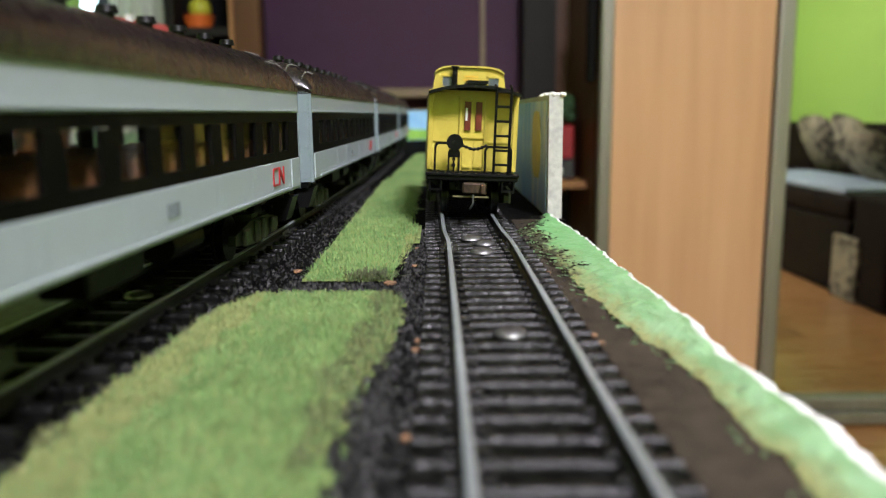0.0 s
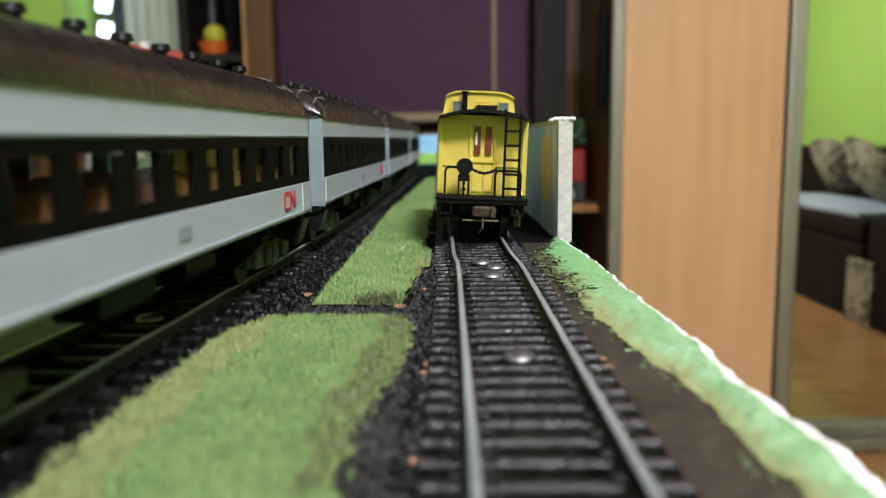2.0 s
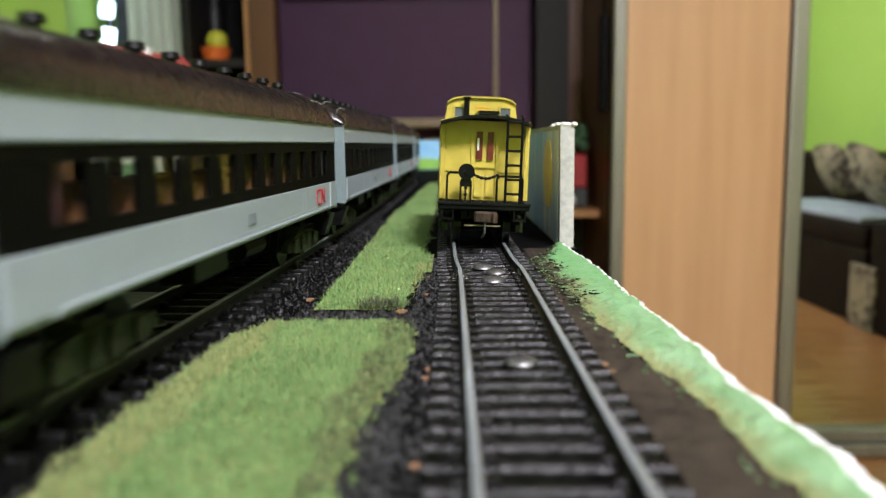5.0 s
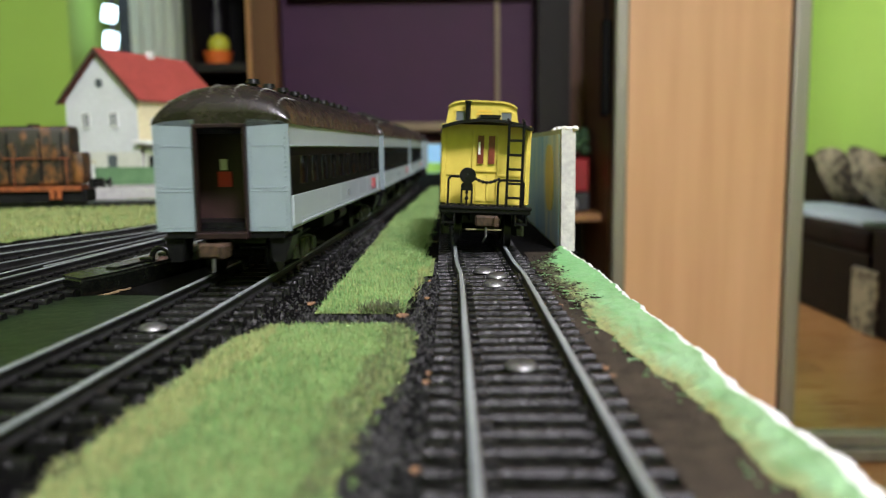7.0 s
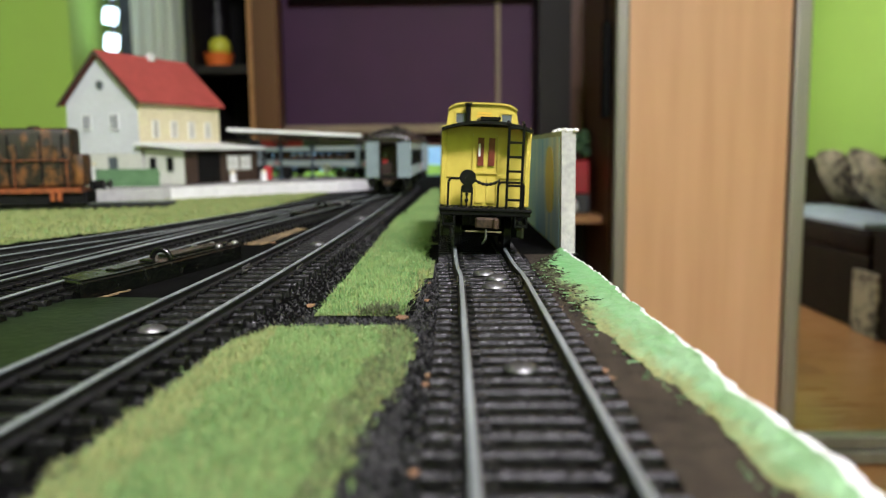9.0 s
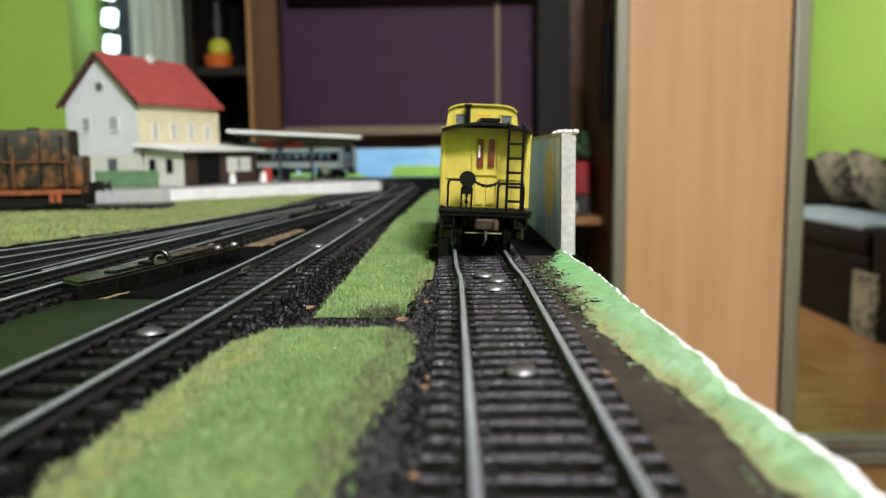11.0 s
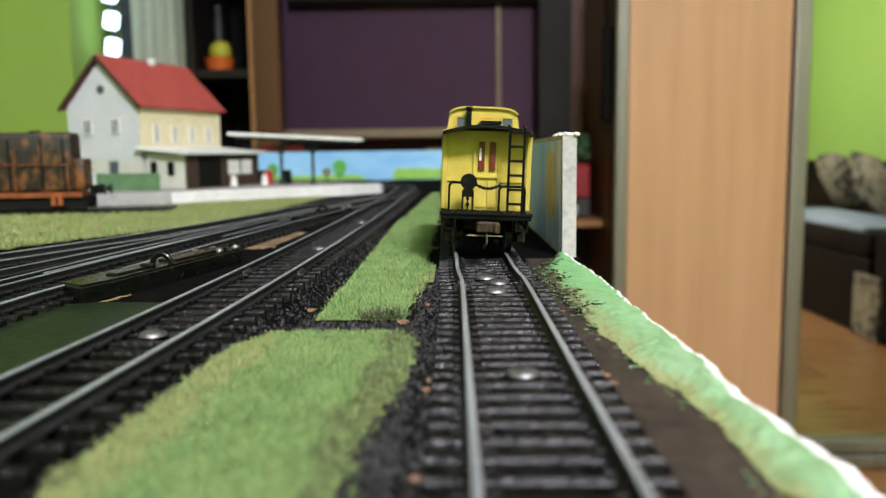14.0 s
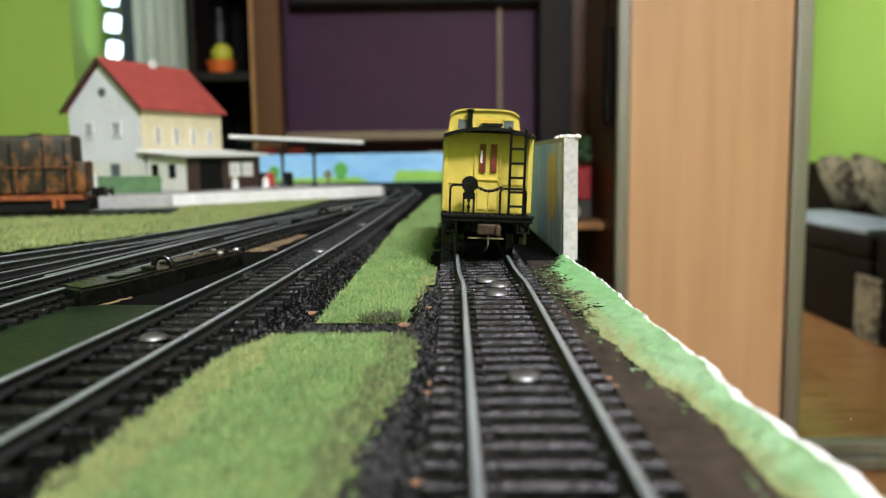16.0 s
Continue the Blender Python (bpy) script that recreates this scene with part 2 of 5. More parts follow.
M_ALU = mat("brushed_aluminium", (0.36, 0.34, 0.31), (0.28, 0.265, 0.24), rough=0.5, metal=0.8, scale=60, stretch=(1, 1, 0.03))
M_BEIGE = mat("beige_edge", (0.27, 0.205, 0.145), (0.22, 0.165, 0.115), rough=0.6, scale=30)
M_CURTAIN = mat("white_curtain", (0.62, 0.66, 0.58), (0.50, 0.54, 0.47), rough=0.85, scale=30, stretch=(3, 3, 0.1))
M_SOFA = mat("sofa_dark_brown", (0.017, 0.009, 0.006), (0.009, 0.005, 0.0035), spec=0.08, rough=0.8, scale=60, bump=0.001)
M_CAMO = mat("pillow_beige_brown", (0.30, 0.25, 0.17), (0.05, 0.04, 0.028), rough=0.85, scale=26, bump=0.001, spread=0.05)
M_BLANKET = mat("pale_blue_blanket", (0.42, 0.48, 0.55), (0.28, 0.33, 0.40), rough=0.9, scale=40, bump=0.002)
M_ORANGE = mat("orange_plastic", (0.62, 0.13, 0.02), (0.5, 0.09, 0.02), rough=0.5, scale=30)
M_LIME = mat("yellow_green_plastic", (0.52, 0.50, 0.05), (0.40, 0.40, 0.04), rough=0.5, scale=30)
M_REDBOX = mat("red_box_card", (0.36, 0.012, 0.02), (0.28, 0.01, 0.016), rough=0.5, scale=30)
M_GREYDARK = mat("dark_grey_plastic", (0.04, 0.04, 0.044), (0.026, 0.026, 0.029), rough=0.45, scale=40)
M_MIRROR = mirror_mat()
M_LED = glow("led_bulb_glow", (0.62, 0.84, 1.0), 4.5)
M_LAMPGLOW = glow("lamp_diffuser_glow", (1.0, 0.93, 0.84), 3.0)


# ---- mesh helpers ----
def box(bm, cx, cy, cz, sx, sy, sz, rz=0.0, rx=0.0, ry=0.0, bev=0.0, seg=1):
    m = pose(cx, cy, cz, rx, ry, rz) @ Matrix.Diagonal((sx, sy, sz, 1))
    vs = bmesh.ops.create_cube(bm, size=1.0, matrix=m)["verts"]
    if bev:
        es = {e for v in vs for e in v.link_edges}
        bmesh.ops.bevel(bm, geom=list(es), offset=bev, segments=seg, affect="EDGES", profile=0.5)


def rod(bm, p0, p1, r, seg=8, r2=None):
    p0, p1 = Vector(p0), Vector(p1)
    d = p1 - p0
    m = Matrix.Translation((p0 + p1) / 2) @ d.to_track_quat("Z", "Y").to_matrix().to_4x4()
    bmesh.ops.create_cone(bm, cap_ends=True, segments=seg, radius1=r, radius2=r if r2 is None else r2, depth=d.length, matrix=m)


def tube(bm, pts, r, seg=6):
    for a, b in zip(pts, pts[1:]):
        rod(bm, a, b, r, seg)


def ball(bm, c, r, u=10, v=7, sz=1.0, sx=1.0, sy=1.0):
    bmesh.ops.create_uvsphere(bm, u_segments=u, v_segments=v, radius=r, matrix=Matrix.Translation(c) @ Matrix.Diagonal((sx, sy, sz, 1)))


def prism(bm, prof, y0, y1, axis="y"):
    """A closed profile of (a, b) drawn along one axis: y takes (x, z), x takes (y, z), z takes (x, y)."""
    def at(p, q):
        return {"y": (p[0], q, p[1]), "x": (q, p[0], p[1]), "z": (p[0], p[1], q)}[axis]
    a = [bm.verts.new(at(p, y0)) for p in prof]
    b = [bm.verts.new(at(p, y1)) for p in prof]
    n = len(prof)
    for i in range(n):
        bm.faces.new((a[i], a[(i + 1) % n], b[(i + 1) % n], b[i]))
    bm.faces.new(a[::-1])
    bm.faces.new(b)


def loft(bm, rings, closed=True, caps=True):
    vr = [[bm.verts.new(p) for p in r] for r in rings]
    n = len(rings[0])
    for a, b in zip(vr, vr[1:]):
        for i in range(n if closed else n - 1):
            bm.faces.new((a[i], a[(i + 1) % n], b[(i + 1) % n], b[i]))
    if caps and closed:
        bm.faces.new(vr[0][::-1])
        bm.faces.new(vr[-1])


def mesh_of(bm, name, material, smooth=False):
    bmesh.ops.recalc_face_normals(bm, faces=bm.faces[:])
    me = bpy.data.meshes.new(name)
    bm.to_mesh(me)
    bm.free()
    me.materials.append(material)
    if smooth:
        me.polygons.foreach_set("use_smooth", [True] * len(me.polygons))
        me.set_sharp_from_angle(angle=radians(35))
    return me


def part(name, bm, material, parent=None, label="", smooth=False, at=None):
    ob = new(name, mesh_of(bm, name, material, smooth))
    ob.parent = parent
    if at is not None:
        ob.matrix_basis = at
    if label:
        tagged(ob, label)
    return ob


def thing(name, label, category, at=None, group="", kind=""):
    ob = new(name)
    ob.empty_display_size = 0.01
    if at is not None:
        ob.matrix_basis = at
    return tagged(ob, label, category, group, kind)


def solo(name, bm, material, label, category, at=None, group="", kind="", smooth=False):
    ob = part(name, bm, material, None, "", smooth, at)
    return tagged(ob, label, category, group, kind)


def one_box(*a, **k):
    bm = bmesh.new()
    box(bm, *a, **k)
    return bm


# ---- the room ----
FLOOR, CEIL = -0.85, 1.65


def build_room():
    bm = one_box(0.4, 0.3, FLOOR - 0.05, 5.2, 5.3, 0.1)
    solo("floor", bm, M_DARKWOOD, "subfloor below brown laminate boards", "floor", kind="structure")
    solo("ceiling", one_box(0.4, 0.3, CEIL + 0.05, 5.2, 5.3, 0.1), M_CEIL, "plain white painted ceiling", "ceiling", kind="structure")
    solo("wall_north", one_box(0.4, 2.80, 0.4, 5.2, 0.12, 2.5), M_WALLGREEN, "lime green painted room wall", "wall", kind="structure")
    solo("wall_south", one_box(0.4, -2.26, 0.4, 5.2, 0.12, 2.5), M_WALLGREEN, "lime green painted wall", "wall", kind="structure")
    solo("wall_west", one_box(-2.14, 0.27, 0.4, 0.12, 4.94, 2.5), M_WALLGREEN, "lime green painted wall", "wall", kind="structure")
    solo("wall_east", one_box(2.92, 0.27, 0.4, 0.12, 4.94, 2.5), M_WALLGREEN, "lime green painted wall behind the sofa", "wall", kind="structure")
    # purple wall part in the recess, and the green pier beside the window
    solo("wall_purple", one_box(-0.12, 2.71, 0.4, 1.16, 0.05, 2.5), M_PURPLE, "dark purple painted wall in a recess", "wall", kind="structure")
    solo("wall_pier", one_box(-1.60, 2.55, 0.4, 0.96, 0.36, 2.5), M_WALLGREEN, "lime green painted wall pier beside the window", "wall", kind="structure")
    bm = one_box(0.153, 2.675, 0.75, 0.016, 0.02, 1.55)
    solo("trim_vertical", bm, M_BEIGE, "beige vertical trim strip on the purple wall", "trim", kind="structure")
    bm = one_box(-0.22, 2.53, 0.103, 0.72, 0.30, 0.026, bev=0.003)
    solo("wall_shelf", bm, M_BEIGE, "beige-edged wall shelf against the purple wall", "shelf")
    bm = one_box(0.02, 2.50, 0.048, 0.20, 0.22, 0.016, bev=0.003)
    box(bm, 0.02, 2.50, 0.074, 0.03, 0.03, 0.036)
    solo("small_shelf", bm, M_BEIGE, "small pale shelf board under the wall shelf", "shelf")


def build_floor_boards():
    fl = bpy.data.objects["floor"]
    random.seed(5)
    w, ln = 0.19, 1.28
    meshes = {}
    for i in range(-12, 16):
        y = i * w + 0.07
        if y < -2.1 or y > 2.65:
            continue
        x = -2.0 + (i * 0.47) % ln - 2 * ln
        while x < 3.5:
            x += ln
            a, b = max(x - ln / 2, -2.08), min(x + ln / 2, 2.86)
            if b - a < 0.03:
                continue
            size = round(b - a, 3)
            if size not in meshes:
                meshes[size] = mesh_of(one_box(0, 0, 0, size - 0.002, w - 0.002, 0.008, bev=0.001), "floor_board", M_FLOORB)
            ob = new("floor_board", meshes[size])
            ob.parent = fl
            ob.location = ((a + b) / 2, y, FLOOR + 0.004)


def build_wardrobe():
    t = thing("sliding_wardrobe", "beech sliding wardrobe with aluminium profiles and a mirror door", "wardrobe", pose(0, 0, 0))
    Y = 2.13
    part("carcass", one_box(1.30, 2.44, 0.35, 1.72, 0.5, 2.36), M_DARKWOOD, t)
    part("bottom_track", one_box(1.24, 2.16, FLOOR + 0.03, 1.62, 0.10, 0.035, bev=0.004), M_ALU, t, "aluminium bottom track")
    part("plinth", one_box(1.24, 2.17, FLOOR + 0.011, 1.62, 0.06, 0.018), M_BEECH, t)
    part("side_panel", one_box(0.4365, 2.445, 0.35, 0.006, 0.48, 2.34), M_WALNUT, t, "warm brown side panel")
    d = part("door", one_box(0.677, Y + 0.018, 0.33, 0.432, 0.018, 2.26), M_BEECH, t, "beech veneer sliding door panel")
    for dx, w, dy in ((0.0, 0.034, 0.0), (-0.0115, 0.006, -0.003), (0.0, 0.006, -0.003), (0.0115, 0.006, -0.003)):
        bm = one_box(0.4485 + dx, Y + 0.008 + dy, 0.33, w, 0.03, 2.28, bev=0.0028, seg=2)
        part("profile" if w > 0.01 else "profile_rib", bm, M_ALU, d, "aluminium door profile")
    d = part("mirror_door", one_box(1.436, Y + 0.032, 0.33, 0.99, 0.006, 2.26), M_MIRROR, t, "large mirror sliding door panel")
    for x, w in ((0.9205, 0.043), (1.945, 0.034)):
        bm = one_box(x, Y + 0.012, 0.33, w, 0.034, 2.28, bev=0.006, seg=2)
        part("profile", bm, M_ALU, d, "aluminium door profile")
    part("bottom_profile", one_box(1.433, Y + 0.014, FLOOR + 0.066, 0.988, 0.028, 0.034, bev=0.003), M_ALU, d)


def build_bookcase():
    t = thing("bookcase", "tall dark bookcase with a brown wooden side post", "bookcase", pose(0, 0, 0))
    part("side_panel", one_box(-0.711, 2.40, 0.35, 0.014, 0.40, 2.4), M_DARKWOOD, t)
    part("post", one_box(-0.513, 2.226, 0.35, 0.080, 0.052, 2.4, bev=0.003), M_WALNUT, t, "warm brown wooden post")
    part("edge_strip", one_box(-0.5475, 2.194, 0.35, 0.010, 0.010, 2.4), M_OAKEDGE, t, "light wooden edge strip")
    part("inner_panel", one_box(-0.545, 2.417, 0.35, 0.016, 0.326, 2.4), M_DARKWOOD, t)
    part("back_panel", one_box(-0.6285, 2.59, 0.35, 0.148, 0.02, 2.4), M_BLACKMATT, t)
    for z in (-0.25, 0.02, 0.266, 0.60, 0.95):
        part("shelf", one_box(-0.6285, 2.395, z, 0.148, 0.37, 0.022), M_DARKWOOD, t)
    # toy on the shelf: orange tub with a yellow-green ball
    tub = thing("toy_tub", "orange plastic tub holding a yellow-green ball", "toy", pose(-0.655, 2.27, 0.278))
    bm = bmesh.new()
    rod(bm, (0, 0, 0), (0, 0, 0.036), 0.034, 18, 0.043)
    part("tub", bm, M_ORANGE, tub, smooth=True)
    bm = bmesh.new()
    ball(bm, (0.004, 0, 0.054), 0.031, 16, 10)
    part("ball", bm, M_LIME, tub, "yellow-green ball", smooth=True)
    b = thing("bottle", "grey plastic bottle lying tilted on the bookcase shelf", "bottle", pose(-0.686, 2.38, 0.278))
    bm = bmesh.new()
    rod(bm, (0, 0, 0), (0, 0, 0.15), 0.015, 14)
    rod(bm, (0, 0, 0.15), (0, 0, 0.18), 0.015, 14, 0.009)
    part("body", bm, M_GREYDARK, b, smooth=True)
    bm = bmesh.new()
    rod(bm, (0, 0, 0.18), (0, 0, 0.20), 0.011, 12)
    part("cap", bm, M_GREYDARK, b, smooth=True)


def build_wall_unit():
    t = thing("overhead_cabinet", "dark wenge overhead cabinet above the purple recess", "cabinet", pose(0, 0, 0))
    part("body", one_box(-0.09, 2.648, 0.79, 0.86, 0.064, 0.53), M_DARKWOOD, t)
    for x in (-0.307, 0.127):
        part("door", one_box(x, 2.606, 0.79, 0.426, 0.016, 0.52, bev=0.002), M_DARKWOOD, t)
    t = thing("tall_cabinet", "tall dark cabinet with brown wooden edge and a shelf", "cabinet", pose(0, 0, 0))
    part("side_panel", one_box(0.322, 2.60, 0.35, 0.10, 0.16, 2.4), M_DARKWOOD, t)
    part("back_panel", one_box(0.405, 2.66, 0.35, 0.060, 0.02, 2.4), M_WALNUT, t, "warm brown wooden panel")
    part("shelf", one_box(0.385, 2.46, -0.165, 0.09, 0.36, 0.022, bev=0.002), M_OAKEDGE, t, "light wooden shelf board")
    part("lower_panel", one_box(0.385, 2.62, -0.52, 0.10, 0.03, 0.66), M_DARKWOOD, t)
    bag = bmesh.new()
    box(bag, 0.421, 2.205, 0.25, 0.026, 0.03, 0.26, bev=0.010, seg=3)
    rod(bag, (0.421, 2.205, 0.37), (0.421, 2.228, 0.60), 0.004)
    solo("hanging_bag", bag, M_BLACKMATT, "small black bag hanging beside the wardrobe", "bag", smooth=True)
    bm = one_box(0.375, 2.40, -0.045, 0.062, 0.07, 0.098, bev=0.004)
    t = thing("red_box", "red cardboard box on the wooden shelf", "box", pose(0, 0, 0))
    part("body", bm, M_REDBOX, t)
    part("base", one_box(0.375, 2.40, -0.124, 0.066, 0.074, 0.058, bev=0.004), M_GREYDARK, t, "dark grey base")
    bm = bmesh.new()
    ball(bm, (0.341, 2.31, -0.128), 0.024, 14, 9)
    solo("white_ball", bm, M_WHITE, "small shiny white ball on the shelf", "ball", smooth=True)
    bm = bmesh.new()
    for i in range(9):
        a = i * 2.4
        ball(bm, (0.375 + 0.025 * math.cos(a), 2.41 + 0.025 * math.sin(a), 0.030 + 0.006 * i), 0.018, 8, 6)
    solo("green_plant", bm, M_PLANT, "small dark green plant on top of the red box", "plant", smooth=True)


def build_window():
    t = thing("window_1", "dark evening window with white frame", "window", pose(0, 0, 0), kind="structure")
    part("pane", one_box(-0.98, 2.735, 0.55, 0.30, 0.008, 1.3), M_PANE, t)
    part("window_frame", one_box(-0.835, 2.70, 0.55, 0.05, 0.05, 1.3, bev=0.004), M_WHITE, t)
    for x, n in ((-0.945, 9), (-0.783, 7)):
        bm = bmesh.new()
        w = 0.17 if n > 8 else 0.118
        top = [(x - w / 2 + w * i / 40, 2.60 + 0.016 * math.sin(i / 40 * n * math.pi)) for i in range(41)]
        loft(bm, [[(a, b, z) for a, b in top] + [(a, b + 0.003, z) for a, b in top[::-1]] for z in (-0.8, -0.3, 0.3, 1.4)])
        solo("curtain", bm, M_CURTAIN, "pale sheer curtain hanging in soft folds", "curtain", group="curtains", smooth=True)
    t = thing("led_lamp", "vertical bar lamp with square bluish white lights by the window", "lamp", pose(-1.052, 2.50, 0))
    bm = bmesh.new()
    rod(bm, (0, 0.02, FLOOR + 0.02), (0, 0.02, 0.95), 0.010)
    part("pole", bm, M_GREYDARK, t, smooth=True)
    bm = bmesh.new()
    rod(bm, (0, 0.02, FLOOR + 0.002), (0, 0.02, FLOOR + 0.022), 0.10, 24)
    part("base", bm, M_GREYDARK, t, smooth=True)
    for i in range(4):
        bm = bmesh.new()
        box(bm, 0, 0, 0.381 + 0.080 * i, 0.046, 0.020, 0.052, ry=9, bev=0.008, seg=2)
        part("bulb", bm, M_LED, t, "glowing bluish white square light", smooth=True)


def build_sofa():
    t = thing("sofa", "dark brown sofa with patterned panel and pale blanket", "sofa", pose(0, 0, 0))
    part("base", one_box(2.33, -0.55, -0.659, 0.80, 2.40, 0.362, bev=0.012, seg=2), M_SOFA, t)
    part("seat", one_box(2.33, -0.55, -0.42, 0.80, 2.38, 0.12, bev=0.03, seg=3), M_SOFA, t, smooth=True)
    part("backrest", one_box(2.72, -0.55, -0.27, 0.20, 2.40, 0.46, bev=0.05, seg=3), M_SOFA, t, smooth=True)
    part("armrest", one_box(2.33, 0.86, -0.59, 0.83, 0.30, 0.50, bev=0.02, seg=2), M_SOFA, t)
    part("front_panel", one_box(1.912, 0.68, -0.690, 0.02, 0.23, 0.30, bev=0.004), M_CAMO, t, "beige and brown patterned panel")
    for y in (-1.6, 0.5):
        for x in (2.02, 2.66):
            part("foot", one_box(x, y, -0.832, 0.05, 0.05, 0.028), M_BLACKMATT, t)
    bm = bmesh.new()
    random.seed(3)
    box(bm, 2.17, -0.10, -0.345, 0.44, 1.30, 0.03, bev=0.012, seg=2)
    solo("blanket", bm, M_BLANKET, "pale blue folded blanket on the sofa seat", "blanket", smooth=True)
    for x, y, z, rx, ry, rz, s in ((2.56, -0.95, -0.18, 6, 62, 6, 0.44), (2.50, -0.38, -0.18, -14, 58, -10, 0.46), (2.36, 0.14, -0.24, 16, 38, 14, 0.50), (2.52, 0.42, -0.19, 10, 58, -8, 0.46)):
        bm = bmesh.new()
        bmesh.ops.create_uvsphere(bm, u_segments=24, v_segments=14, radius=1.0)
        for v in bm.verts:
            c = v.co
            k = (abs(c.x) ** 4 + abs(c.y) ** 4) ** 0.25 or 1
            r = math.hypot(c.x, c.y)
            v.co = Vector((c.x * r / k * s / 2 * 0.98, c.y * r / k * s / 2, c.z * 0.085 * (1 - 0.35 * r * r)))
        solo("pillow", bm, M_CAMO, "beige and dark brown patterned pillow on the sofa", "pillow", pose(x, y, z, rx, ry, rz), group="sofa pillows", smooth=True)


def build_ceiling_lamp():
    t = thing("ceiling_lamp", "round white ceiling lamp giving warm light", "lamp", pose(LAMP[0], LAMP[1], 0))
    bm = bmesh.new()
    rod(bm, (0, 0, LAMP[2] + 0.03), (0, 0, CEIL), 0.10, 24)
    part("canopy", bm, M_WHITE, t, smooth=True)
    bm = bmesh.new()
    rod(bm, (0, 0, LAMP[2]), (0, 0, LAMP[2] + 0.03), 0.20, 32)
    part("diffuser", bm, M_LAMPGLOW, t, smooth=True)


M_FLOORB = mat("oak_laminate_board", (0.42, 0.20, 0.075), (0.30, 0.13, 0.048), rough=0.3, scale=14, stretch=(0.3, 3, 1), rand=0.25, coat=0.2)
M_PLANT = mat("dark_green_leaf", (0.05, 0.11, 0.05), (0.03, 0.07, 0.03), rough=0.5, scale=60)
M_OAKEDGE = mat("light_oak_edge", (0.36, 0.18, 0.07), (0.28, 0.13, 0.05), rough=0.5, scale=20)
build_room()
build_wardrobe()
build_bookcase()
build_wall_unit()
build_window()
build_sofa()
build_ceiling_lamp()


# ---- the model railway: baseboard and scenery ----
RAIL = 0.005


def lerp_line(pts, y):
    for (y0, x0), (y1, x1) in zip(pts, pts[1:]):
        if y <= y1:
            k = max(0.0, (y - y0) / (y1 - y0))
            return x0 + (x1 - x0) * k
    return pts[-1][1]


def wob(a, b, amp, seed=0.0):
    return amp * noise.noise((a, b, seed))


EDGE_OUT = [(-0.62, 0.046), (0.04, 0.0455), (0.079, 0.0435), (0.090, 0.0440), (0.106, 0.0432), (0.133, 0.0434), (0.17, 0.0434), (0.199, 0.0431), (0.238, 0.0432), (0.264, 0.0415), (0.295, 0.0405)]
EDGE_IN = [(-0.62, 0.038), (0.04, 0.0370), (0.083, 0.0376), (0.099, 0.0368), (0.1205, 0.0358), (0.145, 0.0326), (0.181, 0.0300), (0.225, 0.0278), (0.262, 0.0285), (0.278, 0.0335), (0.295, 0.0385)]


def build_board():
    t = thing("baseboard", "black painted model railway baseboard on wooden legs", "model layout", pose(0, 0, 0), kind="structure")
    bm = bmesh.new()
    prism(bm, [(-1.86, -0.62), (0.0400, -0.62), (0.0400, 0.29), (0.0466, 0.29), (0.0466, 1.27), (-1.86, 1.27)], -0.012, 0.0, "z")
    part("top", bm, M_BALLAST, t)
    bm = bmesh.new()
    for x in (-1.80, -0.02):
        box(bm, x, 0.32, -0.047, 0.03, 1.80, 0.07)
    for y in (-0.56, 1.20):
        box(bm, -0.91, y, -0.047, 1.75, 0.03, 0.07)
    part("frame", bm, M_OAKEDGE, t, "pale wooden frame")
    for x in (-1.80, -0.04):
        for y in (-0.54, 1.18):
            part("leg", one_box(x, y, (FLOOR - 0.082) / 2 + 0.004, 0.04, 0.04, -FLOOR - 0.082 - 0.008), M_OAKEDGE, t)
    return t


def strip_mesh(name, left, right, z_of, y0, y1, n, m, material, kind_label, category):
    verts, faces = [], []
    for j in range(n + 1):
        y = y0 + (y1 - y0) * j / n
        a, b = left(y), right(y)
        for i in range(m + 1):
            k = i / m
            x = a + (b - a) * k
            verts.append((x, y, z_of(x, y, k)))
    for j in range(n):
        for i in range(m):
            p = j * (m + 1) + i
            faces.append((p, p + 1, p + m + 2, p + m + 1))
    me = bpy.data.meshes.new(name)
    me.from_pydata(verts, [], faces)
    me.materials.append(material)
    me.polygons.foreach_set("use_smooth", [True] * len(me.polygons))
    ob = new(name, me)
    return tagged(ob, kind_label, category, kind="structure")


def edge_out(y):
    return lerp_line(EDGE_OUT, y) + wob(y * 90, 3.1, 0.0016) + wob(y * 320, 7.7, 0.0007)


def edge_in(y):
    return lerp_line(EDGE_IN, y) + wob(y * 150, 1.3, 0.0013 + 0.002 * max(0, min(1, (y - 0.16) * 20))) + wob(y * 700, 5.0, 0.0007 + 0.0016 * max(0, min(1, (y - 0.16) * 20))) + wob(y * 2100, 6.0, 0.0006)


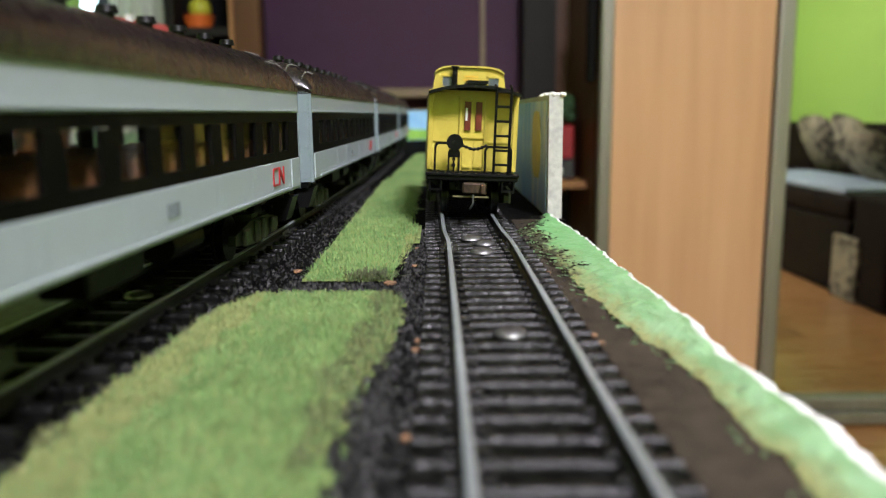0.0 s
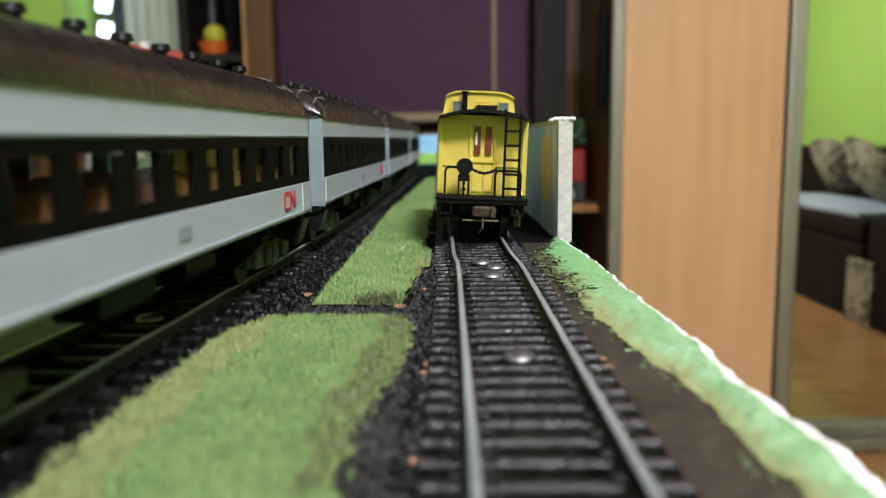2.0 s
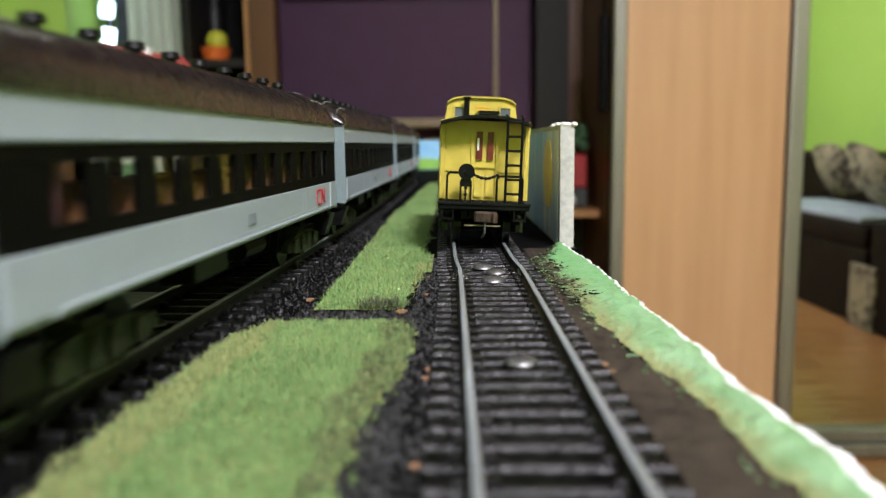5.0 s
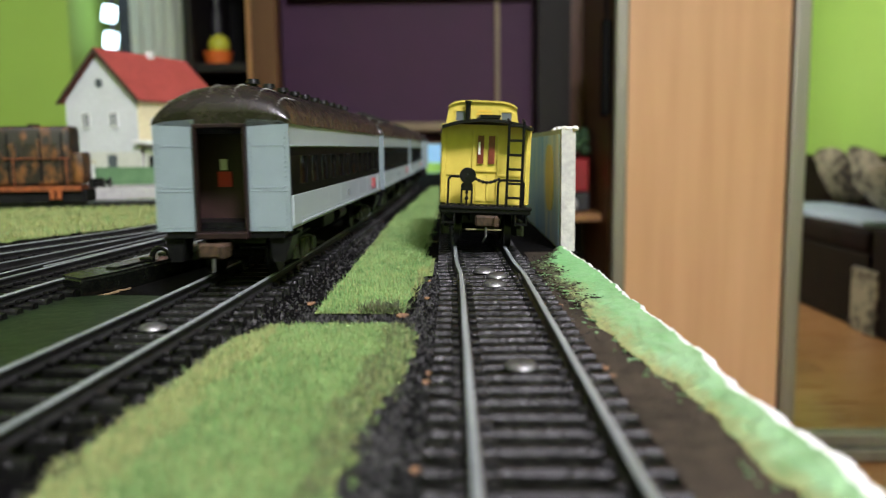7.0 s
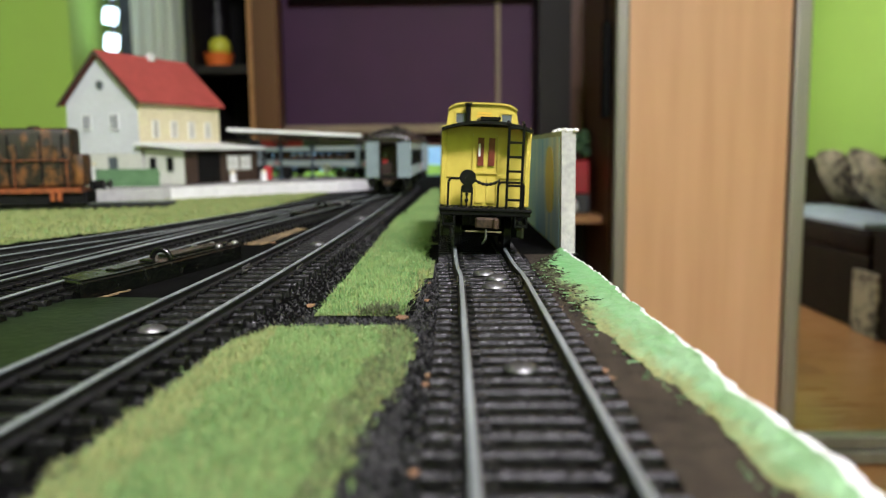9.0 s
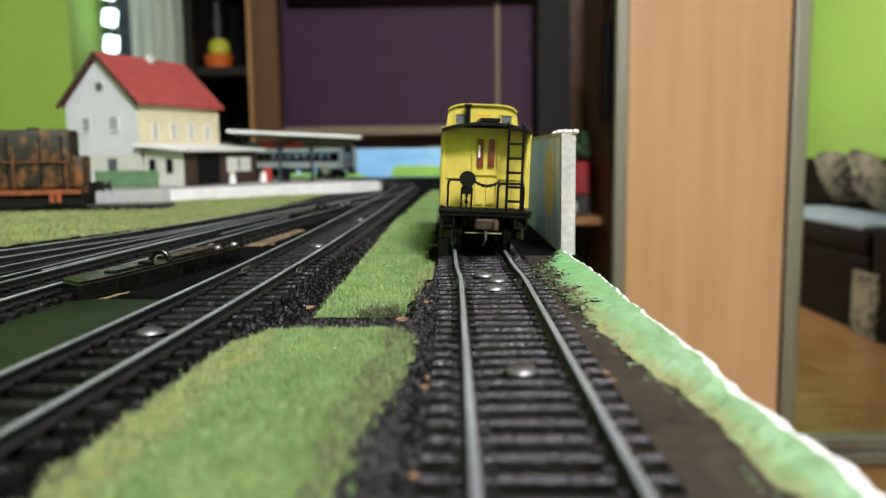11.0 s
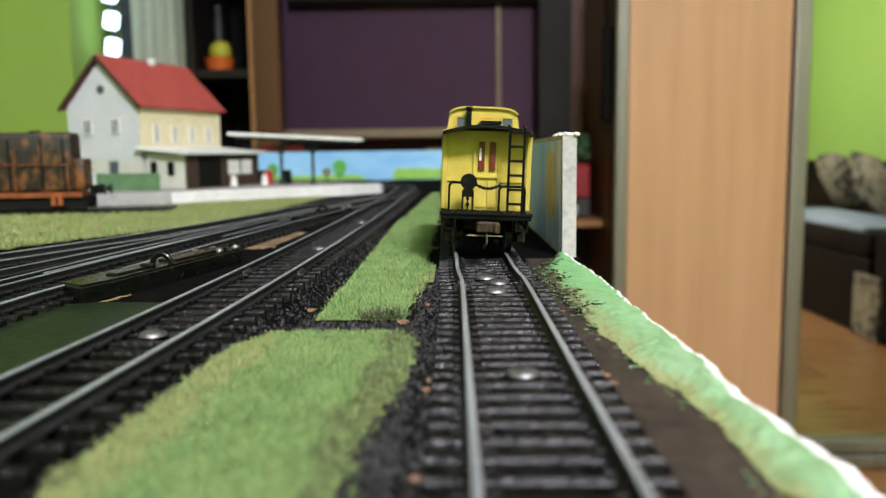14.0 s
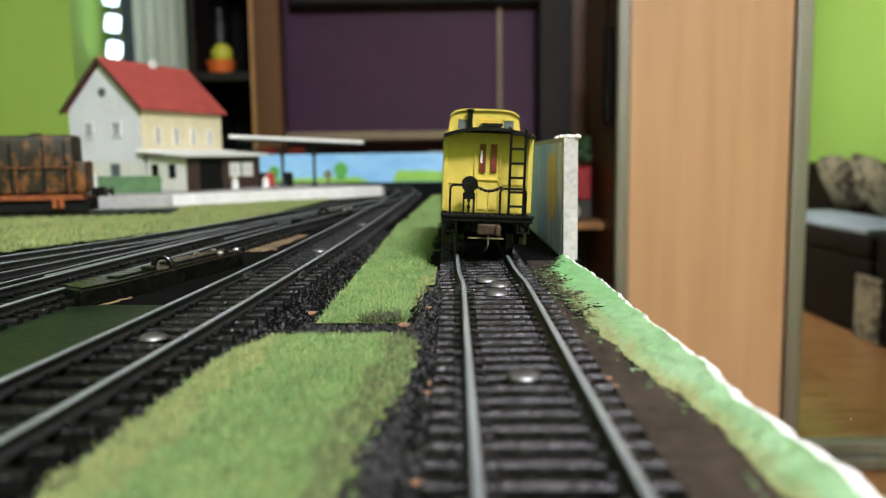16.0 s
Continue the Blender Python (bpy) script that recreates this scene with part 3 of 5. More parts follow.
def build_verge():
    verge = strip_mesh("painted_verge", edge_in, lambda y: edge_out(y) - 0.0004,
                       lambda x, y, k: 0.0008 + 0.0016 * math.sin(min(1, k * 1.2) * 1.5) + wob(x * 300, y * 120, 0.0004) + wob(x * 1300 + y * 500, y * 500 - x * 300, 0.00035),
                       -0.62, 0.292, 2200, 14, M_GREEN, "bright green painted plaster verge with brush marks", "verge")
    # how much ochre, black and deep green paint was brushed over each spot
    ochre, black, deep = [], [], []
    for v in verge.data.vertices:
        x, y = v.co.x, v.co.y
        k = (x - edge_in(y)) / max(0.002, edge_out(y) - edge_in(y))
        ochre.append(1.0 - 1.9 * k + wob(y * 60, 2.0, 0.35) - max(0.0, y - 0.215) * 8)
        black.append((1.05 - 1.9 * k) * max(0.0, min(1.0, (y - 0.150) * 14)) + wob(y * 110, 6.0, 0.30) - (0.35 if y < 0.15 else 0.0))
        deep.append(max(0.0, min(1.0, (y - 0.13) * 8)))
    for name, values in (("ochre", ochre), ("black", black), ("deep", deep)):
        verge.data.attributes.new(name, "FLOAT", "POINT").data.foreach_set("value", values)
    strip_mesh("dark_strip", lambda y: 0.0262, lambda y: edge_in(y) + 0.0012, lambda x, y, k: 0.0005 + wob(x * 400, y * 160, 0.0002),
               -0.62, 0.29, 300, 6, M_ROAD, "dark brown painted strip beside the track", "roadbed")
    # white plaster rim: rounded lump along the edge, reaching down the side
    bm = bmesh.new()
    rings = []
    for j in range(1001):
        y = -0.62 + (0.292 + 0.62) * j / 1000
        x = edge_out(y)
        w = 0.0007 + 0.0022 * max(0.0, 1 - (y - 0.05) / 0.13) + abs(wob(y * 240, 4.4, 0.0007))
        z = 0.0020 + wob(y * 260, 8.0, 0.0008)
        rings.append([(x - 0.0006, y, z - 0.0002), (x + w * 0.4, y, z + 0.0002), (x + w, y, z - 0.0006), (x + w + 0.0003, y, -0.004),
                      (x + w - 0.0005, y, -0.035), (0.0395, y, -0.035), (0.0395, y, -0.001)])
    loft(bm, rings)
    solo("plaster_edge", bm, M_RIM, "rough white plaster edge of the baseboard", "edge", kind="structure", smooth=True)


def build_streaks():
    """Dry brush streaks where the green and the black paint run into each other."""
    rng = np.random.RandomState(21)
    for name, material, label, count, lo, hi in (("black_streaks", M_ROAD, "black dry brush streaks over the green verge", 700, -0.001, 0.0060), ("green_streaks", M_GREEN, "green dry brush streaks over the dark strip", 160, -0.0026, 0.0006)):
        verts, faces = [], []
        for _ in range(count):
            y = 0.06 + 0.225 * rng.rand() ** (0.5 if name == "black_streaks" else 0.8)
            if name == "black_streaks" and y < 0.185:
                continue
            x = edge_in(y) + lo + (hi - lo) * rng.rand() ** 1.6
            if name == "green_streaks":
                x = edge_in(y) + hi + (lo - hi) * rng.rand() ** 2.2
            if x > edge_out(y) - 0.003:
                continue
            a = rng.randn() * 0.5 + 2.2
            ln, w = 0.0003 + 0.0010 * rng.rand() ** 2, 0.00003 + 0.00007 * rng.rand()
            n = len(verts)
            k = min(1.0, max(0.0, (x - edge_in(y)) / max(0.002, edge_out(y) - edge_in(y))))
            z = (0.0008 + 0.0016 * math.sin(min(1, k * 1.2) * 1.5) + wob(x * 300, y * 120, 0.0007) + wob(x * 900, y * 700, 0.00025) if x > edge_in(y) else 0.0006) + 0.00014
            dx, dy = math.cos(a), math.sin(a)
            for s, u in ((-1, 0), (-0.2, -1), (1, 0), (0.1, 1)):
                verts.append((x + dx * ln * s - dy * w * u, y + dy * ln * s + dx * w * u, z))
            for s, u in ((-1, 0), (-0.2, -1), (1, 0), (0.1, 1)):
                verts.append((x + dx * ln * s - dy * w * u, y + dy * ln * s + dx * w * u, z - 0.0004))
            faces += [(n, n + 1, n + 2, n + 3)] + [(n + i, n + (i + 1) % 4, n + 4 + (i + 1) % 4, n + 4 + i) for i in range(4)]
        me = bpy.data.meshes.new(name)
        me.from_pydata(verts, [], faces)
        me.materials.append(material)
        tagged(new(name, me), label, "paint", kind="stuff")


def inside(poly, x, y):
    c = False
    for (x0, y0), (x1, y1) in zip(poly, poly[1:] + poly[:1]):
        if (y0 > y) != (y1 > y) and x < (x1 - x0) * (y - y0) / (y1 - y0) + x0:
            c = not c
    return c


def grass_patch(name, poly, count, length, label, seed, thick=0.00009, mound=0.0012, dry=None, ragged=0.003):
    """A flocked patch: a low mound and many short fibres in one mesh; dry(x, y) picks the fibre's kind."""
    rng = np.random.RandomState(seed)
    xs = [p[0] for p in poly]
    ys = [p[1] for p in poly]
    verts, faces, mats = [], [], []
    # mound
    st = max(0.0015, (max(ys) - min(ys)) / 90)
    idx = {}

    def jit(x, y):
        return x + wob(x * 400, y * 400, ragged, 1.0), y + wob(x * 400, y * 400, ragged, 2.0)

    nx, ny = int((max(xs) - min(xs)) / st) + 1, int((max(ys) - min(ys)) / st) + 1

    def vert(i, j):
        if (i, j) not in idx:
            x, y = min(xs) + i * st, min(ys) + j * st
            idx[i, j] = len(verts)
            verts.append((x, y, mound * (0.55 + 0.5 * noise.noise((x * 220, y * 220, 3)))))
        return idx[i, j]

    for i in range(nx):
        for j in range(ny):
            x, y = min(xs) + (i + 0.5) * st, min(ys) + (j + 0.5) * st
            if inside(poly, *jit(x, y)):
                faces.append((vert(i, j), vert(i + 1, j), vert(i + 1, j + 1), vert(i, j + 1)))
                mats.append(0)
    k = 0
    tries = 0
    while k < count and tries < count * 6:
        tries += 1
        x = min(xs) + rng.rand() * (max(xs) - min(xs))
        y = min(ys) + rng.rand() * (max(ys) - min(ys))
        jx, jy = jit(x, y)
        if not inside(poly, jx + rng.randn() * 0.0006, jy + rng.randn() * 0.0006):
            continue
        k += 1
        a = rng.rand() * 6.283
        lean = abs(rng.randn()) * 0.95
        ln = length * (0.6 + 0.6 * rng.rand())
        b = rng.rand() * 6.283
        dx, dy = math.cos(a) * thick, math.sin(a) * thick
        tx, ty = math.cos(b) * lean * ln, math.sin(b) * lean * ln
        z0 = mound * 0.45
        n = len(verts)
        z1 = z0 + ln / math.sqrt(1 + lean * lean)
        verts += [(x - dx, y - dy, z0), (x + dx, y + dy, z0), (x + tx + dx * 0.5, y + ty + dy * 0.5, z1), (x + tx - dx * 0.5, y + ty - dy * 0.5, z1)]
        faces.append((n, n + 1, n + 2, n + 3))
        mats.append(dry(x, y, rng) if dry else 1)
    me = bpy.data.meshes.new(name)
    me.from_pydata(verts, [], faces)
    for m in (M_TURF, M_GRASS, M_GRASS_DRY, M_GRASS_DARK):
        me.materials.append(m)
    me.polygons.foreach_set("material_index", mats)
    ob = new(name, me)
    return tagged(ob, label, "grass", kind="stuff")


def build_grass():
    def dry1(x, y, rng):
        if x > -0.0145 - 0.0035 * max(0, min(1, (0.145 - y) * 30)) + 0.003 * noise.noise((x * 200, y * 120, 5)) and y > 0.08:
            return 3 if rng.rand() < 0.5 else (2 if rng.rand() < 0.5 else 1)
        if rng.rand() < (0.75 if x < -0.0375 + 0.004 * noise.noise((x * 90, y * 90, 8)) else 0.22):
            return 2
        return 1
    grass_patch("grass_patch", [(-0.0500, 0.02), (-0.0462, 0.0779), (-0.0470, 0.103), (-0.0448, 0.149), (-0.0395, 0.168), (-0.0121, 0.1676), (-0.0086, 0.160),
                                (-0.0082, 0.1476), (-0.0100, 0.125), (-0.0134, 0.1080), (-0.0138, 0.0774), (-0.0130, 0.02)], 90000, 0.0014,
                "light green flocked grass with yellow edge beside the track", 11, dry=dry1)

    def dry2(x, y, rng):
        if rng.rand() < (0.7 if x > -0.011 and y < 0.25 else 0.16):
            return 2
        return 1
    grass_patch("grass_patch", [(-0.0328, 0.1828), (-0.0122, 0.1817), (-0.0108, 0.21), (-0.0077, 0.2471), (-0.0075, 0.268), (-0.0105, 0.285), (-0.0105, 0.60), (-0.0100, 0.78), (-0.0200, 0.78), (-0.0250, 0.62),
                                (-0.0308, 0.42), (-0.0315, 0.262)], 62000, 0.0014,
                "strip of green flocked grass between two tracks", 12, thick=0.00010, dry=dry2)
    grass_patch("grass_tuft", [(-0.0225, 0.1822), (-0.0122, 0.1812), (-0.0118, 0.1850), (-0.0170, 0.1862), (-0.0220, 0.1842)], 300, 0.0026,
                "dark green coarse tuft at the end of the grass strip", 14, thick=0.00016, dry=lambda x, y, rng: 3)
    grass_patch("grass_field", [(-0.46, 0.20), (-0.25, 0.255), (-0.196, 0.3375), (-0.1695, 0.39), (-0.1455, 0.447), (-0.1265, 0.585), (-0.115, 0.735), (-0.155, 0.712), (-0.215, 0.655), (-0.30, 0.592), (-0.46, 0.47)], 60000, 0.0020,
                "pale yellow-green flocked field before the platform", 13, thick=0.00024, dry=lambda x, y, rng: 2 if rng.rand() < 0.8 else 1)
    bm = bmesh.new()
    prism(bm, [(-0.13, 0.05), (-0.0765, 0.05), (-0.0765, 0.205), (-0.094, 0.207), (-0.112, 0.200), (-0.135, 0.165)], 0.0002, 0.0010, "z")
    solo("green_patch", bm, M_GREENBLACK, "dark green painted flat ground between tracks", "ground", kind="structure")
    bm = bmesh.new()
    prism(bm, [(-0.28, 0.11), (-0.119, 0.11), (-0.113, 0.24), (-0.099, 0.36), (-0.104, 0.42), (-0.124, 0.46), (-0.150, 0.36), (-0.205, 0.25)], 0.0002, 0.0006, "z")
    solo("dusty_ground", bm, M_DUST, "dusty grey-brown ground between the siding tracks", "ground", kind="structure")
    # worn spots where pale cork shows
    random.seed(8)
    bm = bmesh.new()
    for x, y, r in ((-0.0046, 0.1268, 0.0011), (-0.0044, 0.132, 0.0009), (0.0262, 0.1345, 0.0012), (0.0268, 0.1295, 0.0011), (0.0109, 0.1125, 0.0022), (0.0080, 0.1128, 0.0013),
                    (-0.0049, 0.0905, 0.0009), (-0.0468, 0.0830, 0.0012), (-0.0360, 0.1955, 0.0016), (-0.0118, 0.1800, 0.0020), (-0.0068, 0.2010, 0.0010), (0.0262, 0.190, 0.0010),
                    (-0.0070, 0.2280, 0.0008), (-0.101, 0.2095, 0.0010), (-0.107, 0.2075, 0.0008), (-0.077, 0.335, 0.0014), (-0.15, 0.290, 0.0016), (-0.168, 0.262, 0.0016), (-0.042, 0.34, 0.0012), (-0.040, 0.375, 0.0012), (-0.0385, 0.42, 0.0012)):
        n = 9
        r *= 0.75
        prism(bm, [(x + r * (0.6 + 0.6 * random.random()) * math.cos(i * 6.283 / n), y + 1.3 * r * (0.6 + 0.6 * random.random()) * math.sin(i * 6.283 / n)) for i in range(n)], 0.0003, 0.0007, "z")
    for pts in (((-0.0885, 0.3300), (-0.0795, 0.3290), (-0.0735, 0.3950), (-0.0790, 0.4000)), ((-0.1080, 0.2075), (-0.0962, 0.2026), (-0.0915, 0.2210), (-0.0925, 0.2220), (-0.0972, 0.2052)),
                ((-0.0472, 0.287), (-0.0460, 0.287), (-0.0396, 0.454), (-0.0407, 0.454)), ((-0.1710, 0.296), (-0.1650, 0.294), (-0.1440, 0.340), (-0.1490, 0.345))):
        fine = []
        for (xa, ya), (xb, yb) in zip(pts, pts[1:] + pts[:1]):
            for i in range(14):
                x, y = xa + (xb - xa) * i / 14, ya + (yb - ya) * i / 14
                fine.append((x + wob(x * 500, y * 500, 0.0010, 3.0), y + wob(x * 500, y * 500, 0.0016, 4.0)))
        patch = bmesh.new()
        prism(patch, fine, 0.0003, 0.0006, "z")
        solo("bare_cork", patch, M_CORKPALE, "pale tan strip of bare cork beside a track", "cork", kind="structure")
    solo("worn_cork", bm, M_CORK, "small orange spots of bare cork beside the sleepers", "cork", kind="stuff")
    # coarse black grit round the track beds
    rng = np.random.RandomState(4)
    verts, faces = [], []
    zones = [(-0.0165, -0.0075, 0.06, 0.13, 3200), (-0.0095, -0.0035, 0.05, 0.27, 2600), (-0.0505, -0.0455, 0.07, 0.25, 1500), (-0.036, -0.008, 0.167, 0.184, 1800), (0.0235, 0.0300, 0.15, 0.28, 1500), (-0.046, -0.030, 0.17, 0.42, 2200)]
    for x0, x1, y0, y1, c in zones:
        for _ in range(c):
            x, y = x0 + (x1 - x0) * rng.rand(), y0 + (y1 - y0) * rng.rand()
            r = 0.00022 + 0.0005 * rng.rand() ** 3
            n = len(verts)
            a = rng.rand() * 6
            for i in range(3):
                verts.append((x + r * math.cos(a + i * 2.1), y + r * math.sin(a + i * 2.1), 0.0))
            verts.append((x + r * 0.3 * rng.randn(), y + r * 0.3 * rng.randn(), r * 1.3))
            faces += [(n, n + 1, n + 3), (n + 1, n + 2, n + 3), (n + 2, n, n + 3)]
    me = bpy.data.meshes.new("black_grit")
    me.from_pydata(verts, [], faces)
    me.materials.append(M_GRIT)
    tagged(new("black_grit", me), "loose coarse black grit beside the track beds", "grit", kind="stuff")


M_GRIT = mat("black_grit", (0.034, 0.034, 0.033), (0.004, 0.004, 0.004), spec=0.18, rough=0.55, scale=500, island=0.5)


# ---- tracks ----
def resample(pts, step):
    out, left = [], 0.0
    for (x0, y0), (x1, y1) in zip(pts, pts[1:]):
        d = math.hypot(x1 - x0, y1 - y0)
        s = left
        while s < d:
            k = s / d
            out.append((x0 + (x1 - x0) * k, y0 + (y1 - y0) * k, math.atan2(y1 - y0, x1 - x0)))
            s += step
        left = s - d
    return out


def tie_mesh():
    bm = bmesh.new()
    random.seed(2)
    prism(bm, [(-0.0014, 0.0), (-0.0012, 0.0018), (-0.0007, 0.0024), (0.0007, 0.0024), (0.0012, 0.0018), (0.0014, 0.0)], -0.0144, 0.0144, "x")
    for s in (-1, 1):
        for d in (-0.0019, 0.0019):
            box(bm, s * 0.0086 + d, 0, 0.0028, 0.0015, 0.0020, 0.0010, bev=0.0002)
    return mesh_of(bm, "tie", M_TIE)


TIE = tie_mesh()


def rail_sweep(pts, off, name, parent, head=0.00118):
    """A rail with foot, web and head; dark sides are one mesh, the bright head another part."""
    rings, heads = [], []
    for i, (x, y) in enumerate(pts):
        a = pts[max(0, i - 1)]
        b = pts[min(len(pts) - 1, i + 1)]
        d = Vector((b[0] - a[0], b[1] - a[1])).normalized()
        nx, ny = d.y, -d.x
        def p(o, z):
            return (x + nx * (off + o), y + ny * (off + o), z)
        h = head / 2
        rings.append([p(-0.0011, 0.0024), p(-0.0011, 0.0028), p(-0.0003, 0.0031), p(-0.0003, 0.0040), p(-h, 0.0043), p(-h, 0.0047), p(h, 0.0047), p(h, 0.0043), p(0.0003, 0.0040), p(0.0003, 0.0031), p(0.0011, 0.0028), p(0.0011, 0.0024)])
        heads.append([p(-h * 0.94, 0.0047), p(-h * 0.94, 0.0049), p(-h * 0.6, 0.0050), p(h * 0.6, 0.0050), p(h * 0.94, 0.0049), p(h * 0.94, 0.0047)])
    bm = bmesh.new()
    loft(bm, rings)
    web = part("rail", bm, M_RAILSIDE, parent, "dark rail web")
    bm = bmesh.new()
    loft(bm, heads)
    part("rail_head", bm, M_RAIL, web, "bright steel rail head", smooth=True)


def build_track(pts, label, ties=True, spacing=0.0063, nudge=0.0):
    t = thing("railway_track", label, "railway track", pose(0, 0, 0), group="model tracks", kind="")
    fine = [(x, y) for x, y, _ in resample(pts, 0.012)] + [pts[-1]]
    for off in (-0.0086, 0.0086):
        rail_sweep(fine, off, "rail", t)
    if ties:
        tracks.append((t, resample(pts, spacing)))
    return t


tracks = []


def right_x(y):
    return 0.0108 if y < 0.214 else 0.0108 - min(y - 0.214, 0.02) * 0.055 - max(0, y - 0.234) * 0.010


def left_x(y):
    if y < 0.08:
        return left_x(0.08) + 0.05 * (y - 0.08)
    return -0.0465 - 0.0265 * math.exp(-y / 0.27)


ARC_Y, ARC_R = 0.80, 0.36


def left_path():
    """Points of the main line: nearly straight, then a left-hand curve, then along the backdrop."""
    pts = [(left_x(-1.2 + i * 0.02), -1.2 + i * 0.02) for i in range(101)]
    x, y = pts[-1]
    a = math.atan2(pts[-1][1] - pts[-2][1], pts[-1][0] - pts[-2][0])
    st = 0.01
    while a < math.pi:
        a += st / ARC_R
        x, y = x + st * math.cos(a), y + st * math.sin(a)
        pts.append((x, y))
    for i in range(160):
        x -= 0.01
        pts.append((x, y))
    return pts


MAIN = left_path()


def build_tracks():
    build_track([(right_x(y), y) for y in np.arange(-0.60, 0.90, 0.006)], "dark track with black sleepers under the yellow caboose")
    build_track([p for p in MAIN if p[1] > -0.60 and p[0] > -1.83], "main line track curving away behind the platform", spacing=0.0080)
    build_track([(-0.128, 0.02), (-0.122, 0.10), (-0.1165, 0.20), (-0.1085, 0.28), (-0.099, 0.36), (-0.088, 0.44), (-0.074, 0.53), (-0.060, 0.61), (-0.048, 0.68)], "black siding track joining the main line")
    build_track([(-0.26, 0.10), (-0.205, 0.19), (-0.164, 0.265), (-0.138, 0.34), (-0.119, 0.42), (-0.101, 0.51), (-0.083, 0.60), (-0.07, 0.66)], "black curved track beside the grass field")
    # closure, wing and check rails of the turnout
    t = thing("turnout", "dark steel turnout rails between the black siding tracks", "turnout", pose(0, 0, 0))
    for pts in (((-0.1365, 0.10), (-0.1315, 0.20), (-0.1235, 0.28), (-0.1135, 0.36), (-0.1015, 0.45), (-0.086, 0.54)),
                ((-0.1500, 0.19), (-0.1440, 0.23), (-0.1330, 0.29), (-0.1215, 0.35), (-0.1075, 0.44)),
                ((-0.1240, 0.235), (-0.1160, 0.30), (-0.1080, 0.36)), ((-0.1000, 0.34), (-0.0945, 0.38), (-0.0880, 0.42)), ((-0.0940, 0.42), (-0.0865, 0.46), (-0.0790, 0.50))):
        rail_sweep(list(pts), 0.0, "rail", t, head=0.0008)
    rng = random.Random(5)
    for k in range(26):
        y = 0.20 + k * 0.0092
        x = lerp_line([(0.2, -0.140), (0.28, -0.129), (0.36, -0.115), (0.45, -0.100)], y)
        part("tie", one_box(0, 0, 0.0012, 0.030 + 0.004 * rng.random(), 0.0030, 0.0022), M_TIE, t, at=pose(x, y, 0, 0, 0, -7))
    # screws that hold the track
    for x, y, r in ((0.0113, 0.1287, 0.0030), (0.0092, 0.2310, 0.0034), (0.0110, 0.2085, 0.0034), (0.0125, 0.2220, 0.0032), (-0.0626, 0.1599, 0.0030), (-0.0535, 0.31, 0.003), (-0.0505, 0.43, 0.003), (-0.1015, 0.405, 0.0026), (-0.109, 0.385, 0.0026), (-0.086, 0.47, 0.0026), (-0.094, 0.465, 0.0026)):
        bm = bmesh.new()
        rings = []
        for k in range(7):
            a = k / 6 * math.pi / 2
            rings.append([(r * math.cos(a) * math.cos(i * 6.283 / 20) + 1e-6, r * math.cos(a) * math.sin(i * 6.283 / 20), 0.0003 + r * 0.42 * math.sin(a)) for i in range(20)])
        rings[-1] = [(0.0002 * math.cos(i * 6.283 / 20), 0.0002 * math.sin(i * 6.283 / 20), 0.0003 + r * 0.42) for i in range(20)]
        loft(bm, rings)
        solo("screw", bm, M_SCREW, "domed dark steel screw head between the rails", "screw", pose(x, y, 0.0022), group="track screws", smooth=True)


def build_joiners():
    for x, y in ((left_x(0.243) + 0.0086, 0.243), (left_x(0.243) - 0.0086, 0.2445), (0.0108 - 0.0086, 0.214), (0.0108 + 0.0086, 0.2145)):
        bm = bmesh.new()
        for s in (-1, 1):
            box(bm, s * 0.0009, 0, 0.0033, 0.0005, 0.0085, 0.0014, bev=0.0001)
            box(bm, s * 0.0015, 0, 0.0027, 0.0014, 0.0085, 0.0004)
        box(bm, 0, 0, 0.00245, 0.0030, 0.0085, 0.0003)
        solo("rail_joiner", bm, M_JOINER, "small folded steel rail joiner", "rail joiner", pose(x, y, 0), group="rail joiners")


M_JOINER = mat("joiner_steel", (0.40, 0.40, 0.38), (0.12, 0.12, 0.12), rough=0.3, metal=0.9, scale=700)


